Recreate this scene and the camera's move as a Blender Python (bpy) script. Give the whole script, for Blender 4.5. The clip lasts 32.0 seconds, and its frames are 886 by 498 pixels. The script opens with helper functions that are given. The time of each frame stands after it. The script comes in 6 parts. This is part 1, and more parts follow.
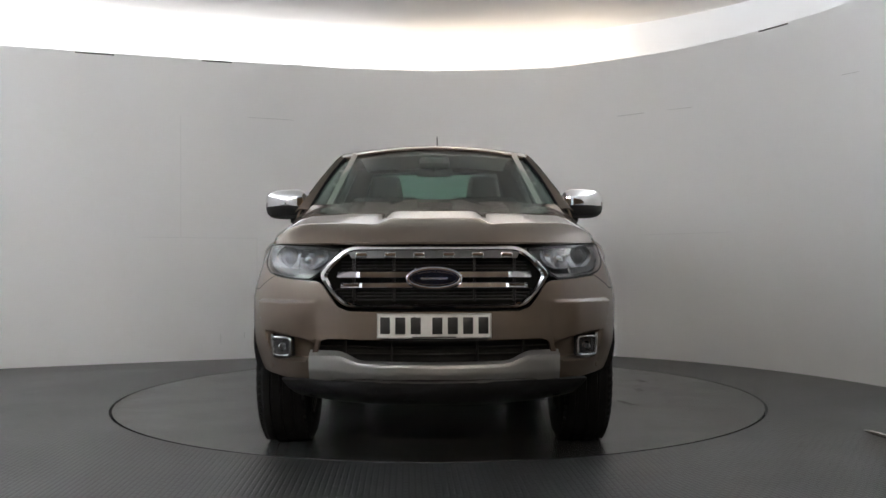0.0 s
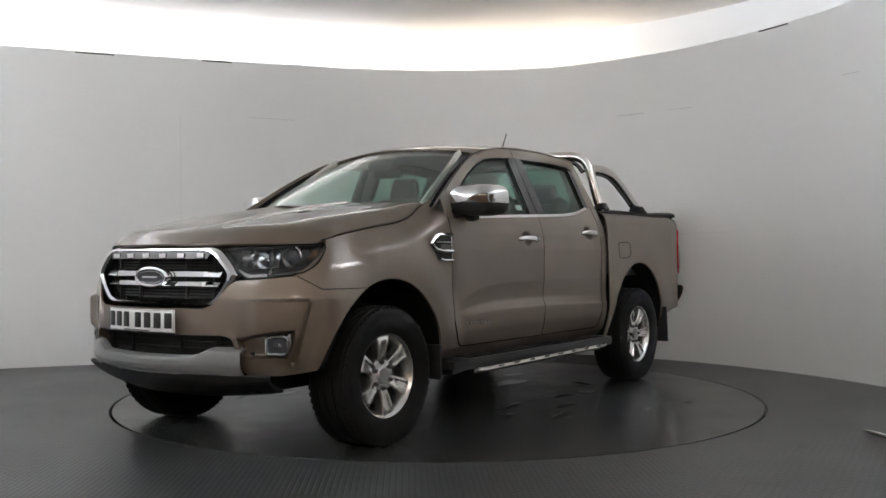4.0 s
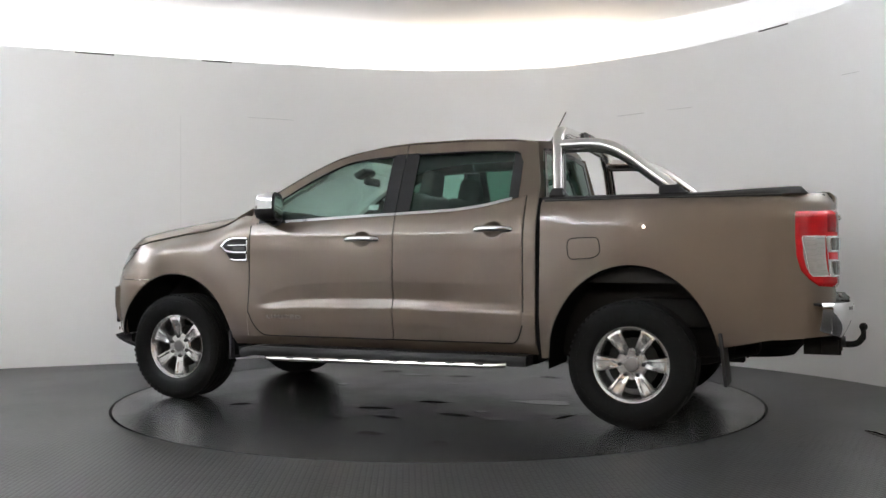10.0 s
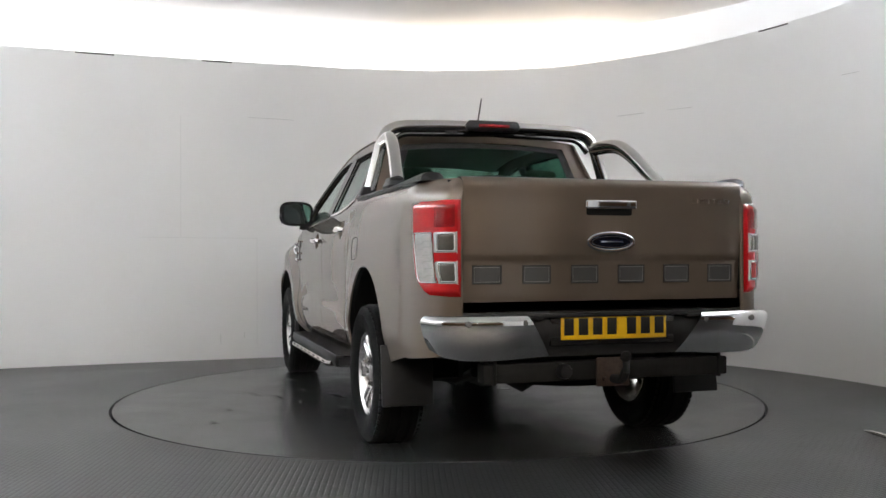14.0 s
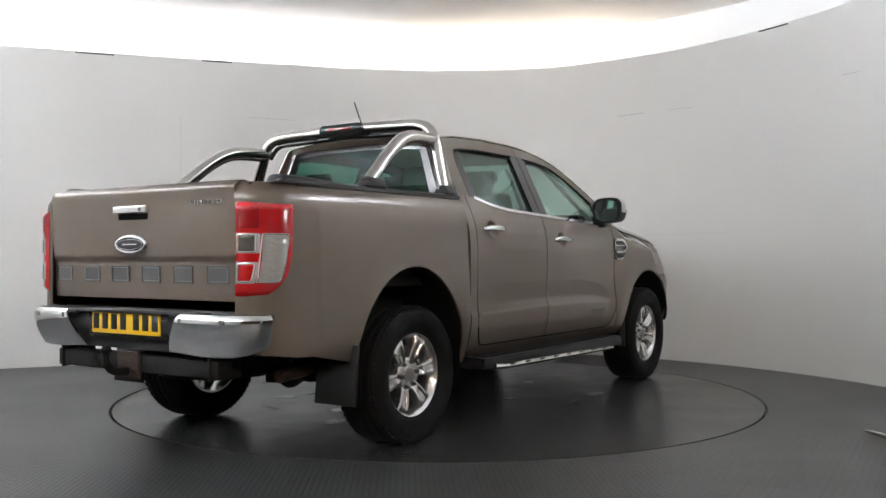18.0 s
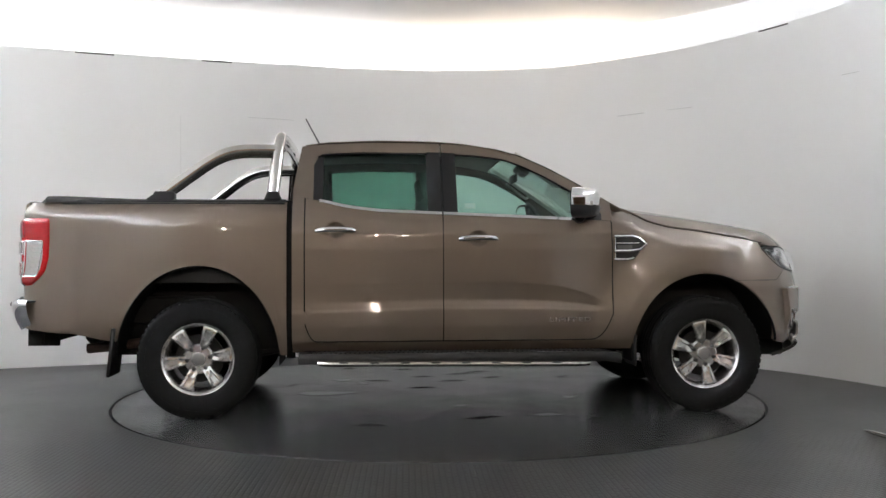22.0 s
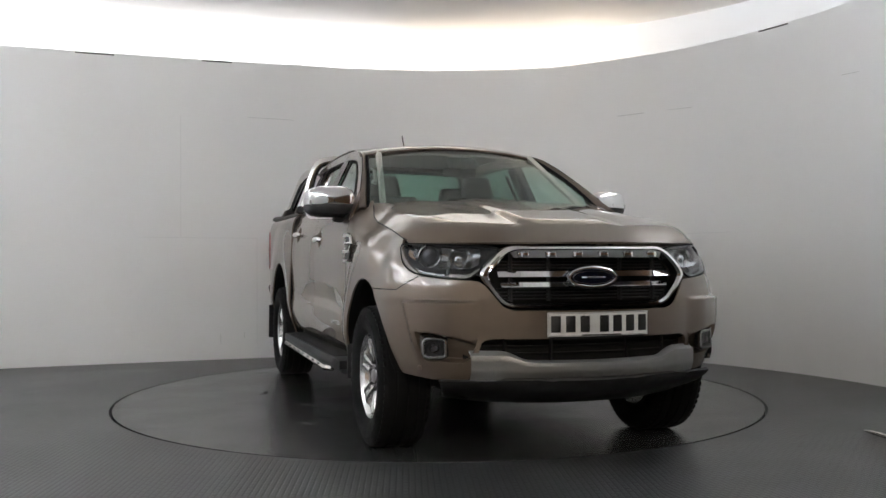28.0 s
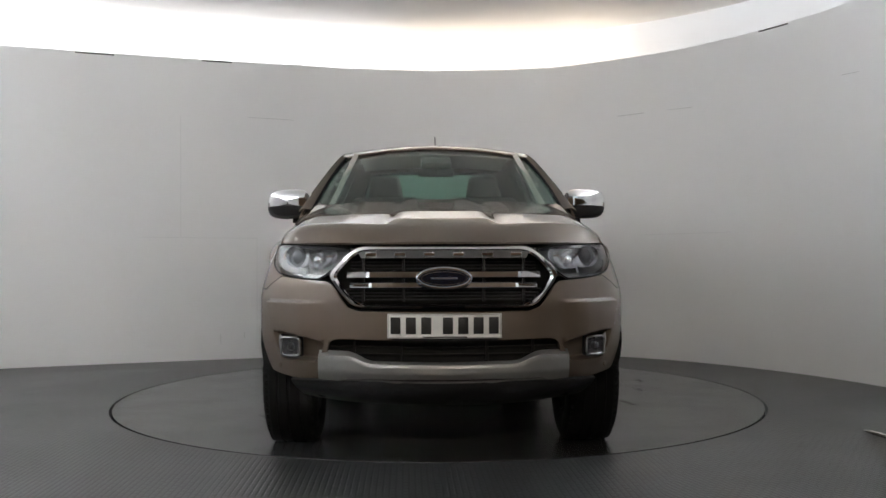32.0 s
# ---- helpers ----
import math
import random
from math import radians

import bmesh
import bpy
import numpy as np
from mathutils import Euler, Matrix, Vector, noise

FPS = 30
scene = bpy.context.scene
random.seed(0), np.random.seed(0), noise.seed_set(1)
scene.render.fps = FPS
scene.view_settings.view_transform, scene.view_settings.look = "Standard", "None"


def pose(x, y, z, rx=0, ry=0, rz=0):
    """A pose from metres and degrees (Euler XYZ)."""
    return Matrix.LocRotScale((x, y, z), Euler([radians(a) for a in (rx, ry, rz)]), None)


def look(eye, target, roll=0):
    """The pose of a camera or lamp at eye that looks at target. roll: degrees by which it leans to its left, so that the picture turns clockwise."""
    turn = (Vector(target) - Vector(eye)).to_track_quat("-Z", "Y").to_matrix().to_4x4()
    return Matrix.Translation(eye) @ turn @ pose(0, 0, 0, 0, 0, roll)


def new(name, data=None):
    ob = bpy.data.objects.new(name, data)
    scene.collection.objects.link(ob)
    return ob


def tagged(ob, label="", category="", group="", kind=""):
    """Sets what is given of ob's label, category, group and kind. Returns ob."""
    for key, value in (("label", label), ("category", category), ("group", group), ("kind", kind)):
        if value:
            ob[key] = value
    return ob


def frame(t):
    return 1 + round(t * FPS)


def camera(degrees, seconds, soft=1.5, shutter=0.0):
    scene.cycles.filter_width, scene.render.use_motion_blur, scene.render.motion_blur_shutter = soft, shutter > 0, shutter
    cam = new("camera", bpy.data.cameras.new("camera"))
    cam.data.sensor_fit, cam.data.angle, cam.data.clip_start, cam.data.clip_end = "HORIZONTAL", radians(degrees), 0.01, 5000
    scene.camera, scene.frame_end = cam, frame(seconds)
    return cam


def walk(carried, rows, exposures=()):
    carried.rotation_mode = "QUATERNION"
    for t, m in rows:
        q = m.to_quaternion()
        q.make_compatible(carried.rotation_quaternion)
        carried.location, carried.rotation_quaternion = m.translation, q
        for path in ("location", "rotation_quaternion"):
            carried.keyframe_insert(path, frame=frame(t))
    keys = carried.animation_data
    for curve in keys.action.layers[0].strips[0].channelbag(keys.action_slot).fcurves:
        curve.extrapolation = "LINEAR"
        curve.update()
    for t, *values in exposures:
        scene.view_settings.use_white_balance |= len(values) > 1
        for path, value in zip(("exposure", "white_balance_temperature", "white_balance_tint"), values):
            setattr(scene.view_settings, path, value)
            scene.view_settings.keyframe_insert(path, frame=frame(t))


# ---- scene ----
from itertools import product

# ---------- camera and its stand ----------
EYE = (0.0, -6.7915, 1.0023)
YAW, PITCH, ROLL = radians(0.286), radians(0.462), -0.18
AIM = (EYE[0] + math.sin(YAW), EYE[1] + math.cos(YAW), EYE[2] + math.tan(PITCH))
cam = camera(50.92, 32.0)
walk(cam, [(0, look(EYE, AIM, ROLL)), (32, look(EYE, AIM, ROLL))],
     exposures=[(0, 0.47), (3, 0.46), (6, 0.78), (9, 0.92), (14, 0.85), (17, 0.76), (19, 0.92), (25, 0.92), (28, 0.58), (32, 0.49)])

# ---------- world: a closed hall, hardly any light from outside ----------
world = bpy.data.worlds.new("hall_dark")
scene.world = world
world.use_nodes = True
world.node_tree.nodes["Background"].inputs[0].default_value = (0.9, 0.95, 1.0, 1)
world.node_tree.nodes["Background"].inputs[1].default_value = 0.02


# ---------- materials ----------
def mat(name, color, rough=0.5, metal=0.0, coat=0.0, var=0.06, scale=6.0, bump=0.0, bump_scale=80.0, spec=0.5, rough_var=0.0, glow=None, glow_strength=0.0):
    """A principled surface with two scales of variation and a fine relief."""
    m = bpy.data.materials.new(name)
    m.use_nodes = True
    t = m.node_tree
    b = t.nodes["Principled BSDF"]
    b.inputs["Metallic"].default_value = metal
    b.inputs["Roughness"].default_value = rough
    b.inputs["Coat Weight"].default_value = coat
    b.inputs["Coat Roughness"].default_value = 0.03
    b.inputs["Specular IOR Level"].default_value = spec
    co = t.nodes.new("ShaderNodeTexCoord")
    n1 = t.nodes.new("ShaderNodeTexNoise")
    n1.inputs["Scale"].default_value = scale
    n1.inputs["Detail"].default_value = 6
    t.links.new(co.outputs["Object"], n1.inputs["Vector"])
    mix = t.nodes.new("ShaderNodeMixRGB")
    mix.inputs[1].default_value = (*[c * (1 - var) for c in color], 1)
    mix.inputs[2].default_value = (*[min(1, c * (1 + var)) for c in color], 1)
    t.links.new(n1.outputs["Fac"], mix.inputs[0])
    t.links.new(mix.outputs[0], b.inputs["Base Color"])
    if rough_var:
        r = t.nodes.new("ShaderNodeMapRange")
        r.inputs["From Min"].default_value, r.inputs["From Max"].default_value = 0.3, 0.7
        r.inputs["To Min"].default_value, r.inputs["To Max"].default_value = max(0.02, rough - rough_var), rough + rough_var
        t.links.new(n1.outputs["Fac"], r.inputs["Value"])
        t.links.new(r.outputs[0], b.inputs["Roughness"])
    if bump:
        n2 = t.nodes.new("ShaderNodeTexNoise")
        n2.inputs["Scale"].default_value = bump_scale
        n2.inputs["Detail"].default_value = 4
        t.links.new(co.outputs["Object"], n2.inputs["Vector"])
        bp = t.nodes.new("ShaderNodeBump")
        bp.inputs["Strength"].default_value = bump
        bp.inputs["Distance"].default_value = 0.004
        t.links.new(n2.outputs["Fac"], bp.inputs["Height"])
        t.links.new(bp.outputs[0], b.inputs["Normal"])
    if glow:
        b.inputs["Emission Color"].default_value = (*glow, 1)
        b.inputs["Emission Strength"].default_value = glow_strength
    return m


def glass(name, color, rough=0.0, face=0.045):
    """Thin tinted glass: mirrors by angle, lets the rest through."""
    m = bpy.data.materials.new(name)
    m.use_nodes = True
    t = m.node_tree
    t.nodes.remove(t.nodes["Principled BSDF"])
    out = t.nodes["Material Output"]
    tr = t.nodes.new("ShaderNodeBsdfTransparent")
    tr.inputs[0].default_value = (*color, 1)
    gl = t.nodes.new("ShaderNodeBsdfGlossy")
    gl.inputs["Roughness"].default_value = rough
    lw = t.nodes.new("ShaderNodeLayerWeight")
    lw.inputs["Blend"].default_value = 0.5
    pw = t.nodes.new("ShaderNodeMath")
    pw.operation, pw.inputs[1].default_value = "POWER", 4.5
    t.links.new(lw.outputs["Facing"], pw.inputs[0])
    fr = t.nodes.new("ShaderNodeMath")
    fr.operation, fr.inputs[1].default_value, fr.inputs[2].default_value = "MULTIPLY_ADD", 0.9, face
    t.links.new(pw.outputs[0], fr.inputs[0])
    ms = t.nodes.new("ShaderNodeMixShader")
    t.links.new(fr.outputs[0], ms.inputs[0])
    t.links.new(tr.outputs[0], ms.inputs[1])
    t.links.new(gl.outputs[0], ms.inputs[2])
    t.links.new(ms.outputs[0], out.inputs[0])
    return m


PAINT = mat("taupe_metallic_paint", (0.128, 0.097, 0.072), 0.50, 0.45, 1.0, 0.03, 3.0)
CHROME = mat("polished_chrome", (0.82, 0.82, 0.82), 0.07, 1.0, 0, 0.03, 8, rough_var=0.03)
STEEL = mat("polished_stainless_tube", (0.72, 0.70, 0.67), 0.13, 1.0, 0, 0.05, 20, rough_var=0.04)
ALLOY = mat("silver_alloy", (0.66, 0.65, 0.635), 0.26, 0.95, 0.5, 0.05, 20)
SILVER = mat("satin_silver_plastic", (0.25, 0.246, 0.24), 0.35, 0.6, 0, 0.05, 20)
BLACK = mat("black_grained_plastic", (0.014, 0.014, 0.015), 0.5, 0, 0, 0.2, 30, 0.15, 500, spec=0.35)
GLOSSBLACK = mat("gloss_black", (0.012, 0.012, 0.013), 0.25, 0, 0.3, 0.1, 10)
RUBBER = mat("tyre_rubber", (0.009, 0.009, 0.009), 0.72, 0, 0, 0.25, 14, 0.25, 220, spec=0.10, rough_var=0.08)
SEAL = mat("black_rubber_seal", (0.006, 0.006, 0.006), 0.75, 0, 0, 0.1, 20, spec=0.12)
UNDER = mat("dark_underbody", (0.013, 0.0125, 0.012), 0.78, 0, 0, 0.4, 9, 0.3, 60, spec=0.2)
CLOTH = mat("dark_grey_seat_fabric", (0.085, 0.078, 0.072), 0.9, 0, 0, 0.15, 60, 0.3, 300)
TRIM = mat("grey_interior_trim", (0.10, 0.10, 0.10), 0.7, 0, 0, 0.1, 30, 0.1, 300)
LINER = mat("light_headlining", (0.55, 0.53, 0.49), 0.9, 0, 0, 0.05, 30)
GLASS = glass("green_tinted_glass", (0.80, 0.92, 0.88), face=0.05)
SCREENGLASS = glass("laminated_screen_glass", (0.86, 0.93, 0.90), face=0.10)
DARKGLASS = glass("privacy_green_glass", (0.58, 0.76, 0.70), face=0.055)
REARGLASS = glass("dark_rear_glass", (0.50, 0.67, 0.61), face=0.006)
CLEAR = glass("clear_lamp_glass", (0.93, 0.94, 0.95), face=0.03)
RED = mat("red_lamp_plastic", (0.40, 0.009, 0.011), 0.12, 0, 1.0, 0.15, 60)
CLEARLENS = mat("frosted_clear_lamp_plastic", (0.56, 0.545, 0.53), 0.14, 0.35, 1.0, 0.15, 60)
AMBER = mat("brown_amber_lens", (0.22, 0.12, 0.06), 0.15, 0, 1.0, 0.1, 60)
PLATEW = mat("white_reflective_plate", (0.72, 0.72, 0.70), 0.35, 0, 0.3, 0.03, 40)
PLATEY = mat("yellow_reflective_plate", (0.78, 0.47, 0.01), 0.35, 0, 0.3, 0.03, 40)
INK = mat("black_plate_ink", (0.01, 0.01, 0.01), 0.4, 0, 0, 0.05, 20)
BLUE = mat("dark_blue_enamel", (0.004, 0.006, 0.018), 0.12, 0, 1.0, 0.1, 30)
DECAL = mat("grey_decal_film", (0.055, 0.054, 0.053), 0.4, 0, 0.3, 0.1, 40)
MIRROR = mat("mirror_glass", (0.85, 0.87, 0.88), 0.01, 1.0, 0, 0.01, 5)
RUST = mat("rusty_steel", (0.05, 0.032, 0.024), 0.8, 0.3, 0, 0.5, 40, 0.4, 120)
LAMPDARK = mat("dark_lamp_housing", (0.045, 0.045, 0.047), 0.3, 0.2, 0.3, 0.2, 30)
LENSGLASS = mat("projector_glass", (0.12, 0.12, 0.13), 0.03, 0.6, 1.0, 0.05, 10)
DARKCHROME = mat("dark_chrome", (0.20, 0.20, 0.20), 0.12, 1.0, 0, 0.1, 20)
SATIN = mat("satin_chrome", (0.42, 0.42, 0.42), 0.22, 1.0, 0, 0.05, 20)
LETTER = mat("chrome_lettering", (0.50, 0.50, 0.50), 0.24, 0.9, 0, 0.03, 20)
HOLLOW = mat("lamp_reflector", (0.55, 0.55, 0.56), 0.12, 1.0, 0, 0.1, 40)


# ---------- mesh helpers ----------
def part(name, bm, material, parent=None, label="", smooth=30):
    """Links a bmesh as one mesh object under a thing or under a part."""
    bmesh.ops.recalc_face_normals(bm, faces=bm.faces)
    me = bpy.data.meshes.new(name)
    bm.to_mesh(me)
    bm.free()
    me.materials.append(material)
    if smooth:
        me.polygons.foreach_set("use_smooth", [True] * len(me.polygons))
        me.set_sharp_from_angle(angle=radians(smooth))
    ob = new(name, me)
    if parent:
        ob.parent = parent
    if label:
        tagged(ob, label)
    return ob


def add_box(bm, c, s, bevel=0.0, turn=None, seg=2):
    """A box of size s round c, with rounded edges."""
    r = bmesh.ops.create_cube(bm, size=1)
    vs = r["verts"]
    m = Matrix.Translation(c) @ (turn or Matrix.Identity(4)) @ Matrix.Diagonal((*s, 1))
    bmesh.ops.transform(bm, matrix=m, verts=vs)
    if bevel:
        es = list({e for v in vs for e in v.link_edges})
        bmesh.ops.bevel(bm, geom=es, offset=bevel, segments=seg, affect="EDGES", profile=0.5)
    return bm


def box(c, s, bevel=0.0, turn=None, seg=2):
    return add_box(bmesh.new(), c, s, bevel, turn, seg)


def add_tube(bm, pts, r, n=14, caps=True):
    """A round tube along points; r is a radius or one for each point."""
    pts = [Vector(p) for p in pts]
    rs = r if isinstance(r, (list, tuple)) else [r] * len(pts)
    up = Vector((0, 0, 1))
    rings = []
    prev = None
    for i, p in enumerate(pts):
        d = (pts[min(i + 1, len(pts) - 1)] - pts[max(i - 1, 0)]).normalized()
        if prev is None:
            a = d.cross(up if abs(d.z) < 0.9 else Vector((1, 0, 0))).normalized()
        else:
            a = (prev - d * prev.dot(d)).normalized()
        prev = a
        b = d.cross(a)
        rings.append([bm.verts.new(p + (a * math.cos(2 * math.pi * k / n) + b * math.sin(2 * math.pi * k / n)) * rs[i]) for k in range(n)])
    for q, w in zip(rings, rings[1:]):
        for k in range(n):
            bm.faces.new((q[k], q[(k + 1) % n], w[(k + 1) % n], w[k]))
    if caps:
        bm.faces.new(rings[0][::-1])
        bm.faces.new(rings[-1])
    return bm


def tube(pts, r, n=14, caps=True):
    return add_tube(bmesh.new(), pts, r, n, caps)


def arc(points, rounds=6, bend=0.35):
    """Rounds the corners of a polyline."""
    p = [Vector(q) for q in points]
    out = [p[0]]
    for a, b, c in zip(p, p[1:], p[2:]):
        u = b + (a - b).normalized() * min(bend, (a - b).length * 0.49)
        w = b + (c - b).normalized() * min(bend, (c - b).length * 0.49)
        for k in range(rounds + 1):
            t = k / rounds
            out.append(u * (1 - t) ** 2 + b * 2 * t * (1 - t) + w * t * t)
    return out + [p[-1]]


def grid(fn, nu, nv, thick=0.0):
    """A sheet fn(u, v), u and v from 0 to 1; thick gives it a back."""
    bm = bmesh.new()
    vs = [[bm.verts.new(fn(i / nu, j / nv)) for j in range(nv + 1)] for i in range(nu + 1)]
    for i in range(nu):
        for j in range(nv):
            q = (vs[i][j], vs[i + 1][j], vs[i + 1][j + 1], vs[i][j + 1])
            try:
                bm.faces.new(q)
            except ValueError:
                pass
    bmesh.ops.remove_doubles(bm, verts=bm.verts, dist=1e-5)
    if thick:
        bmesh.ops.recalc_face_normals(bm, faces=bm.faces)
        bmesh.ops.solidify(bm, geom=bm.faces[:], thickness=thick)
    return bm


def lathe(profile, n=48, axis="y"):
    """Turns a closed profile of (radius, along) round an axis."""
    bm = bmesh.new()
    rings = []
    for k in range(n):
        a = 2 * math.pi * k / n
        row = []
        for r, h in profile:
            c, s = r * math.cos(a), r * math.sin(a)
            row.append(bm.verts.new((c, h, s) if axis == "y" else (c, s, h) if axis == "z" else (h, c, s)))
        rings.append(row)
    m = len(profile)
    for k in range(n):
        p, q = rings[k], rings[(k + 1) % n]
        for j in range(m - 1):
            if profile[j][0] < 1e-6 and profile[j + 1][0] < 1e-6:
                continue
            bm.faces.new((p[j], p[j + 1], q[j + 1], q[j]))
    bmesh.ops.remove_doubles(bm, verts=bm.verts, dist=1e-6)
    return bm


def prism(outline, depth, at, bevel=0.0):
    """An outline of points in a plane, mapped by at(a, b, d), with depth."""
    bm = bmesh.new()
    f = [bm.verts.new(at(a, b, 0)) for a, b in outline]
    g = [bm.verts.new(at(a, b, depth)) for a, b in outline]
    bm.faces.new(f)
    bm.faces.new(g[::-1])
    n = len(f)
    for k in range(n):
        bm.faces.new((f[k], g[k], g[(k + 1) % n], f[(k + 1) % n]))
    if bevel:
        bmesh.ops.recalc_face_normals(bm, faces=bm.faces)
        bmesh.ops.bevel(bm, geom=bm.edges[:], offset=bevel, segments=2, affect="EDGES")
    return bm


class Curve:
    """A smooth curve through a few pairs."""

    def __init__(self, pairs, soft=0.03):
        x = np.array([p[0] for p in pairs], float)
        y = np.array([p[1] for p in pairs], float)
        o = np.argsort(x)
        x, y = x[o], y[o]
        self.x = np.linspace(x[0], x[-1], 600)
        v = np.interp(self.x, x, y)
        n = max(1, int(soft / (self.x[1] - self.x[0])))
        for _ in range(2):
            pad = np.concatenate([2 * v[0] - v[n:0:-1], v, 2 * v[-1] - v[-2:-n - 2:-1]])
            v = np.convolve(pad, np.ones(2 * n + 1) / (2 * n + 1), "valid")
        self.v = v

    def __call__(self, t):
        return float(np.interp(t, self.x, self.v))


def step(a, b, t):
    t = min(1, max(0, (t - a) / (b - a)))
    return t * t * (3 - 2 * t)


# ---------- the hall and its curved white backdrop wall ----------
def wave_floor(name, color, rough, wet, turned=False):
    """Dark rubber matting with a small raised tread, scuffs and damp patches."""
    m = mat(name, color, rough, 0, 0, 0.06, 2.2, spec=0.5)
    t = m.node_tree
    b = t.nodes["Principled BSDF"]
    co = t.nodes.new("ShaderNodeTexCoord")
    br = t.nodes.new("ShaderNodeTexBrick")
    br.inputs["Scale"].default_value = 1.0
    br.inputs["Brick Width"].default_value, br.inputs["Row Height"].default_value = 0.052, 0.028
    br.inputs["Mortar Size"].default_value, br.inputs["Mortar Smooth"].default_value = 0.006, 0.6
    br.inputs["Color1"].default_value = br.inputs["Color2"].default_value = (1, 1, 1, 1)
    br.inputs["Mortar"].default_value = (0, 0, 0, 1)
    mp = t.nodes.new("ShaderNodeMapping")
    mp.inputs["Rotation"].default_value = (0, 0, radians(72 if turned else 4 if wet else 88))
    t.links.new(co.outputs["Object"], mp.inputs["Vector"])
    t.links.new(mp.outputs[0], br.inputs["Vector"])
    bump = t.nodes.new("ShaderNodeBump")
    bump.inputs["Strength"].default_value = 0.05 if wet else 0.6
    bump.inputs["Distance"].default_value = 0.0015
    t.links.new(br.outputs["Color"], bump.inputs["Height"])
    if not wet:
        # relief shading put into the colour: tread tops paler, lines between darker
        src = b.inputs["Base Color"].links[0].from_socket if b.inputs["Base Color"].links else None
        relief_tint = t.nodes.new("ShaderNodeMix")
        relief_tint.data_type, relief_tint.blend_type = "RGBA", "MULTIPLY"
        relief_tint.inputs[0].default_value = 1.0
        tone = t.nodes.new("ShaderNodeMapRange")
        tone.inputs["To Min"].default_value, tone.inputs["To Max"].default_value = 0.45, 1.2
        t.links.new(br.outputs["Color"], tone.inputs["Value"])
        if src:
            t.links.new(src, relief_tint.inputs[6])
        else:
            relief_tint.inputs[6].default_value = (*color, 1)
        t.links.new(tone.outputs[0], relief_tint.inputs[7])
        t.links.new(relief_tint.outputs[2], b.inputs["Base Color"])
    n = t.nodes.new("ShaderNodeTexNoise")
    n.inputs["Scale"].default_value = 2.6 if wet else 0.9
    n.inputs["Detail"].default_value = 2
    n.inputs["Distortion"].default_value = 0.6
    t.links.new(co.outputs["Object"], n.inputs["Vector"])
    t.links.new(bump.outputs[0], b.inputs["Normal"])
    r = t.nodes.new("ShaderNodeMapRange")
    r.inputs["From Min"].default_value, r.inputs["From Max"].default_value = 0.35, 0.65
    r.inputs["To Min"].default_value, r.inputs["To Max"].default_value = (rough - 0.02, rough + 0.02) if wet else (rough - 0.02, rough + 0.03)
    t.links.new(n.outputs["Fac"], r.inputs["Value"])
    t.links.new(r.outputs[0], b.inputs["Roughness"])
    return m


FLOOR = wave_floor("dark_rubber_matting", (0.037, 0.038, 0.039), 0.36, False)
DISC = wave_floor("damp_dark_vinyl", (0.036, 0.0365, 0.037), 0.25, True)
WALLWHITE = mat("white_painted_board", (0.90, 0.90, 0.895), 0.55, 0, 0, 0.02, 1.3, 0.05, 14)
FABRIC = mat("white_ceiling_sheet", (0.82, 0.79, 0.755), 0.75, 0, 0, 0.04, 1.1, 0.25, 7)
HALLBROWN = mat("brown_hall_wall", (0.34, 0.20, 0.11), 0.8, 0, 0, 0.3, 1.5)
HALLROOF = mat("grey_hall_ceiling", (0.22, 0.20, 0.18), 0.8, 0, 0, 0.2, 1.5)
FLOOR2 = wave_floor("dark_rubber_matting_turned", (0.042, 0.0425, 0.043), 0.36, False, True)
JOINT = mat("filled_wall_joint", (0.70, 0.70, 0.69), 0.6, 0, 0, 0.05, 20)
SEAMWHITE = mat("pale_seam_tape", (0.84, 0.82, 0.78), 0.5, 0, 0, 0.05, 20)
SLOT = mat("shadowy_slot", (0.10, 0.10, 0.10), 0.7)
SCUFF = mat("grey_scuff_mark", (0.58, 0.58, 0.57), 0.6, 0, 0, 0.2, 20)
# next two: fill tubes added out of view, far brighter than the rear ones
TUBE_FILL_NEAR = mat("cool_near_fill_tube", (0.9, 0.9, 0.9), 0.5, glow=(0.85, 0.91, 1.0), glow_strength=310)
TUBE_FILL_SIDE = mat("cool_side_fill_tube", (0.9, 0.9, 0.9), 0.5, glow=(0.85, 0.91, 1.0), glow_strength=375)
TUBE_REAR = mat("dim_cool_tube_light", (0.9, 0.9, 0.9), 0.5, glow=(0.90, 0.91, 0.95), glow_strength=12)
TUBE_WARM = mat("warm_tube_light", (0.9, 0.9, 0.9), 0.5, glow=(1.0, 0.86, 0.72), glow_strength=12)
DAYLIGHT = mat("daylit_door_pane", (0.8, 0.8, 0.8), 0.5, glow=(0.90, 0.93, 1.0), glow_strength=7)
SPOT = mat("warm_downlight", (0.9, 0.9, 0.9), 0.5, glow=(1.0, 0.89, 0.77), glow_strength=900)

TOP = Curve([(0, 2.93), (0.48, 2.932), (0.57, 2.952), (0.66, 2.967), (0.70, 3.0), (0.74, 3.025), (0.80, 3.04), (1.0, 3.04)], 0.03)


def ceiling_z(x, y):
    return 3.42 + 0.024 * max(0, x) + 0.006 * math.sin(2.3 * x + 0.7 * y) * math.sin(1.9 * y)


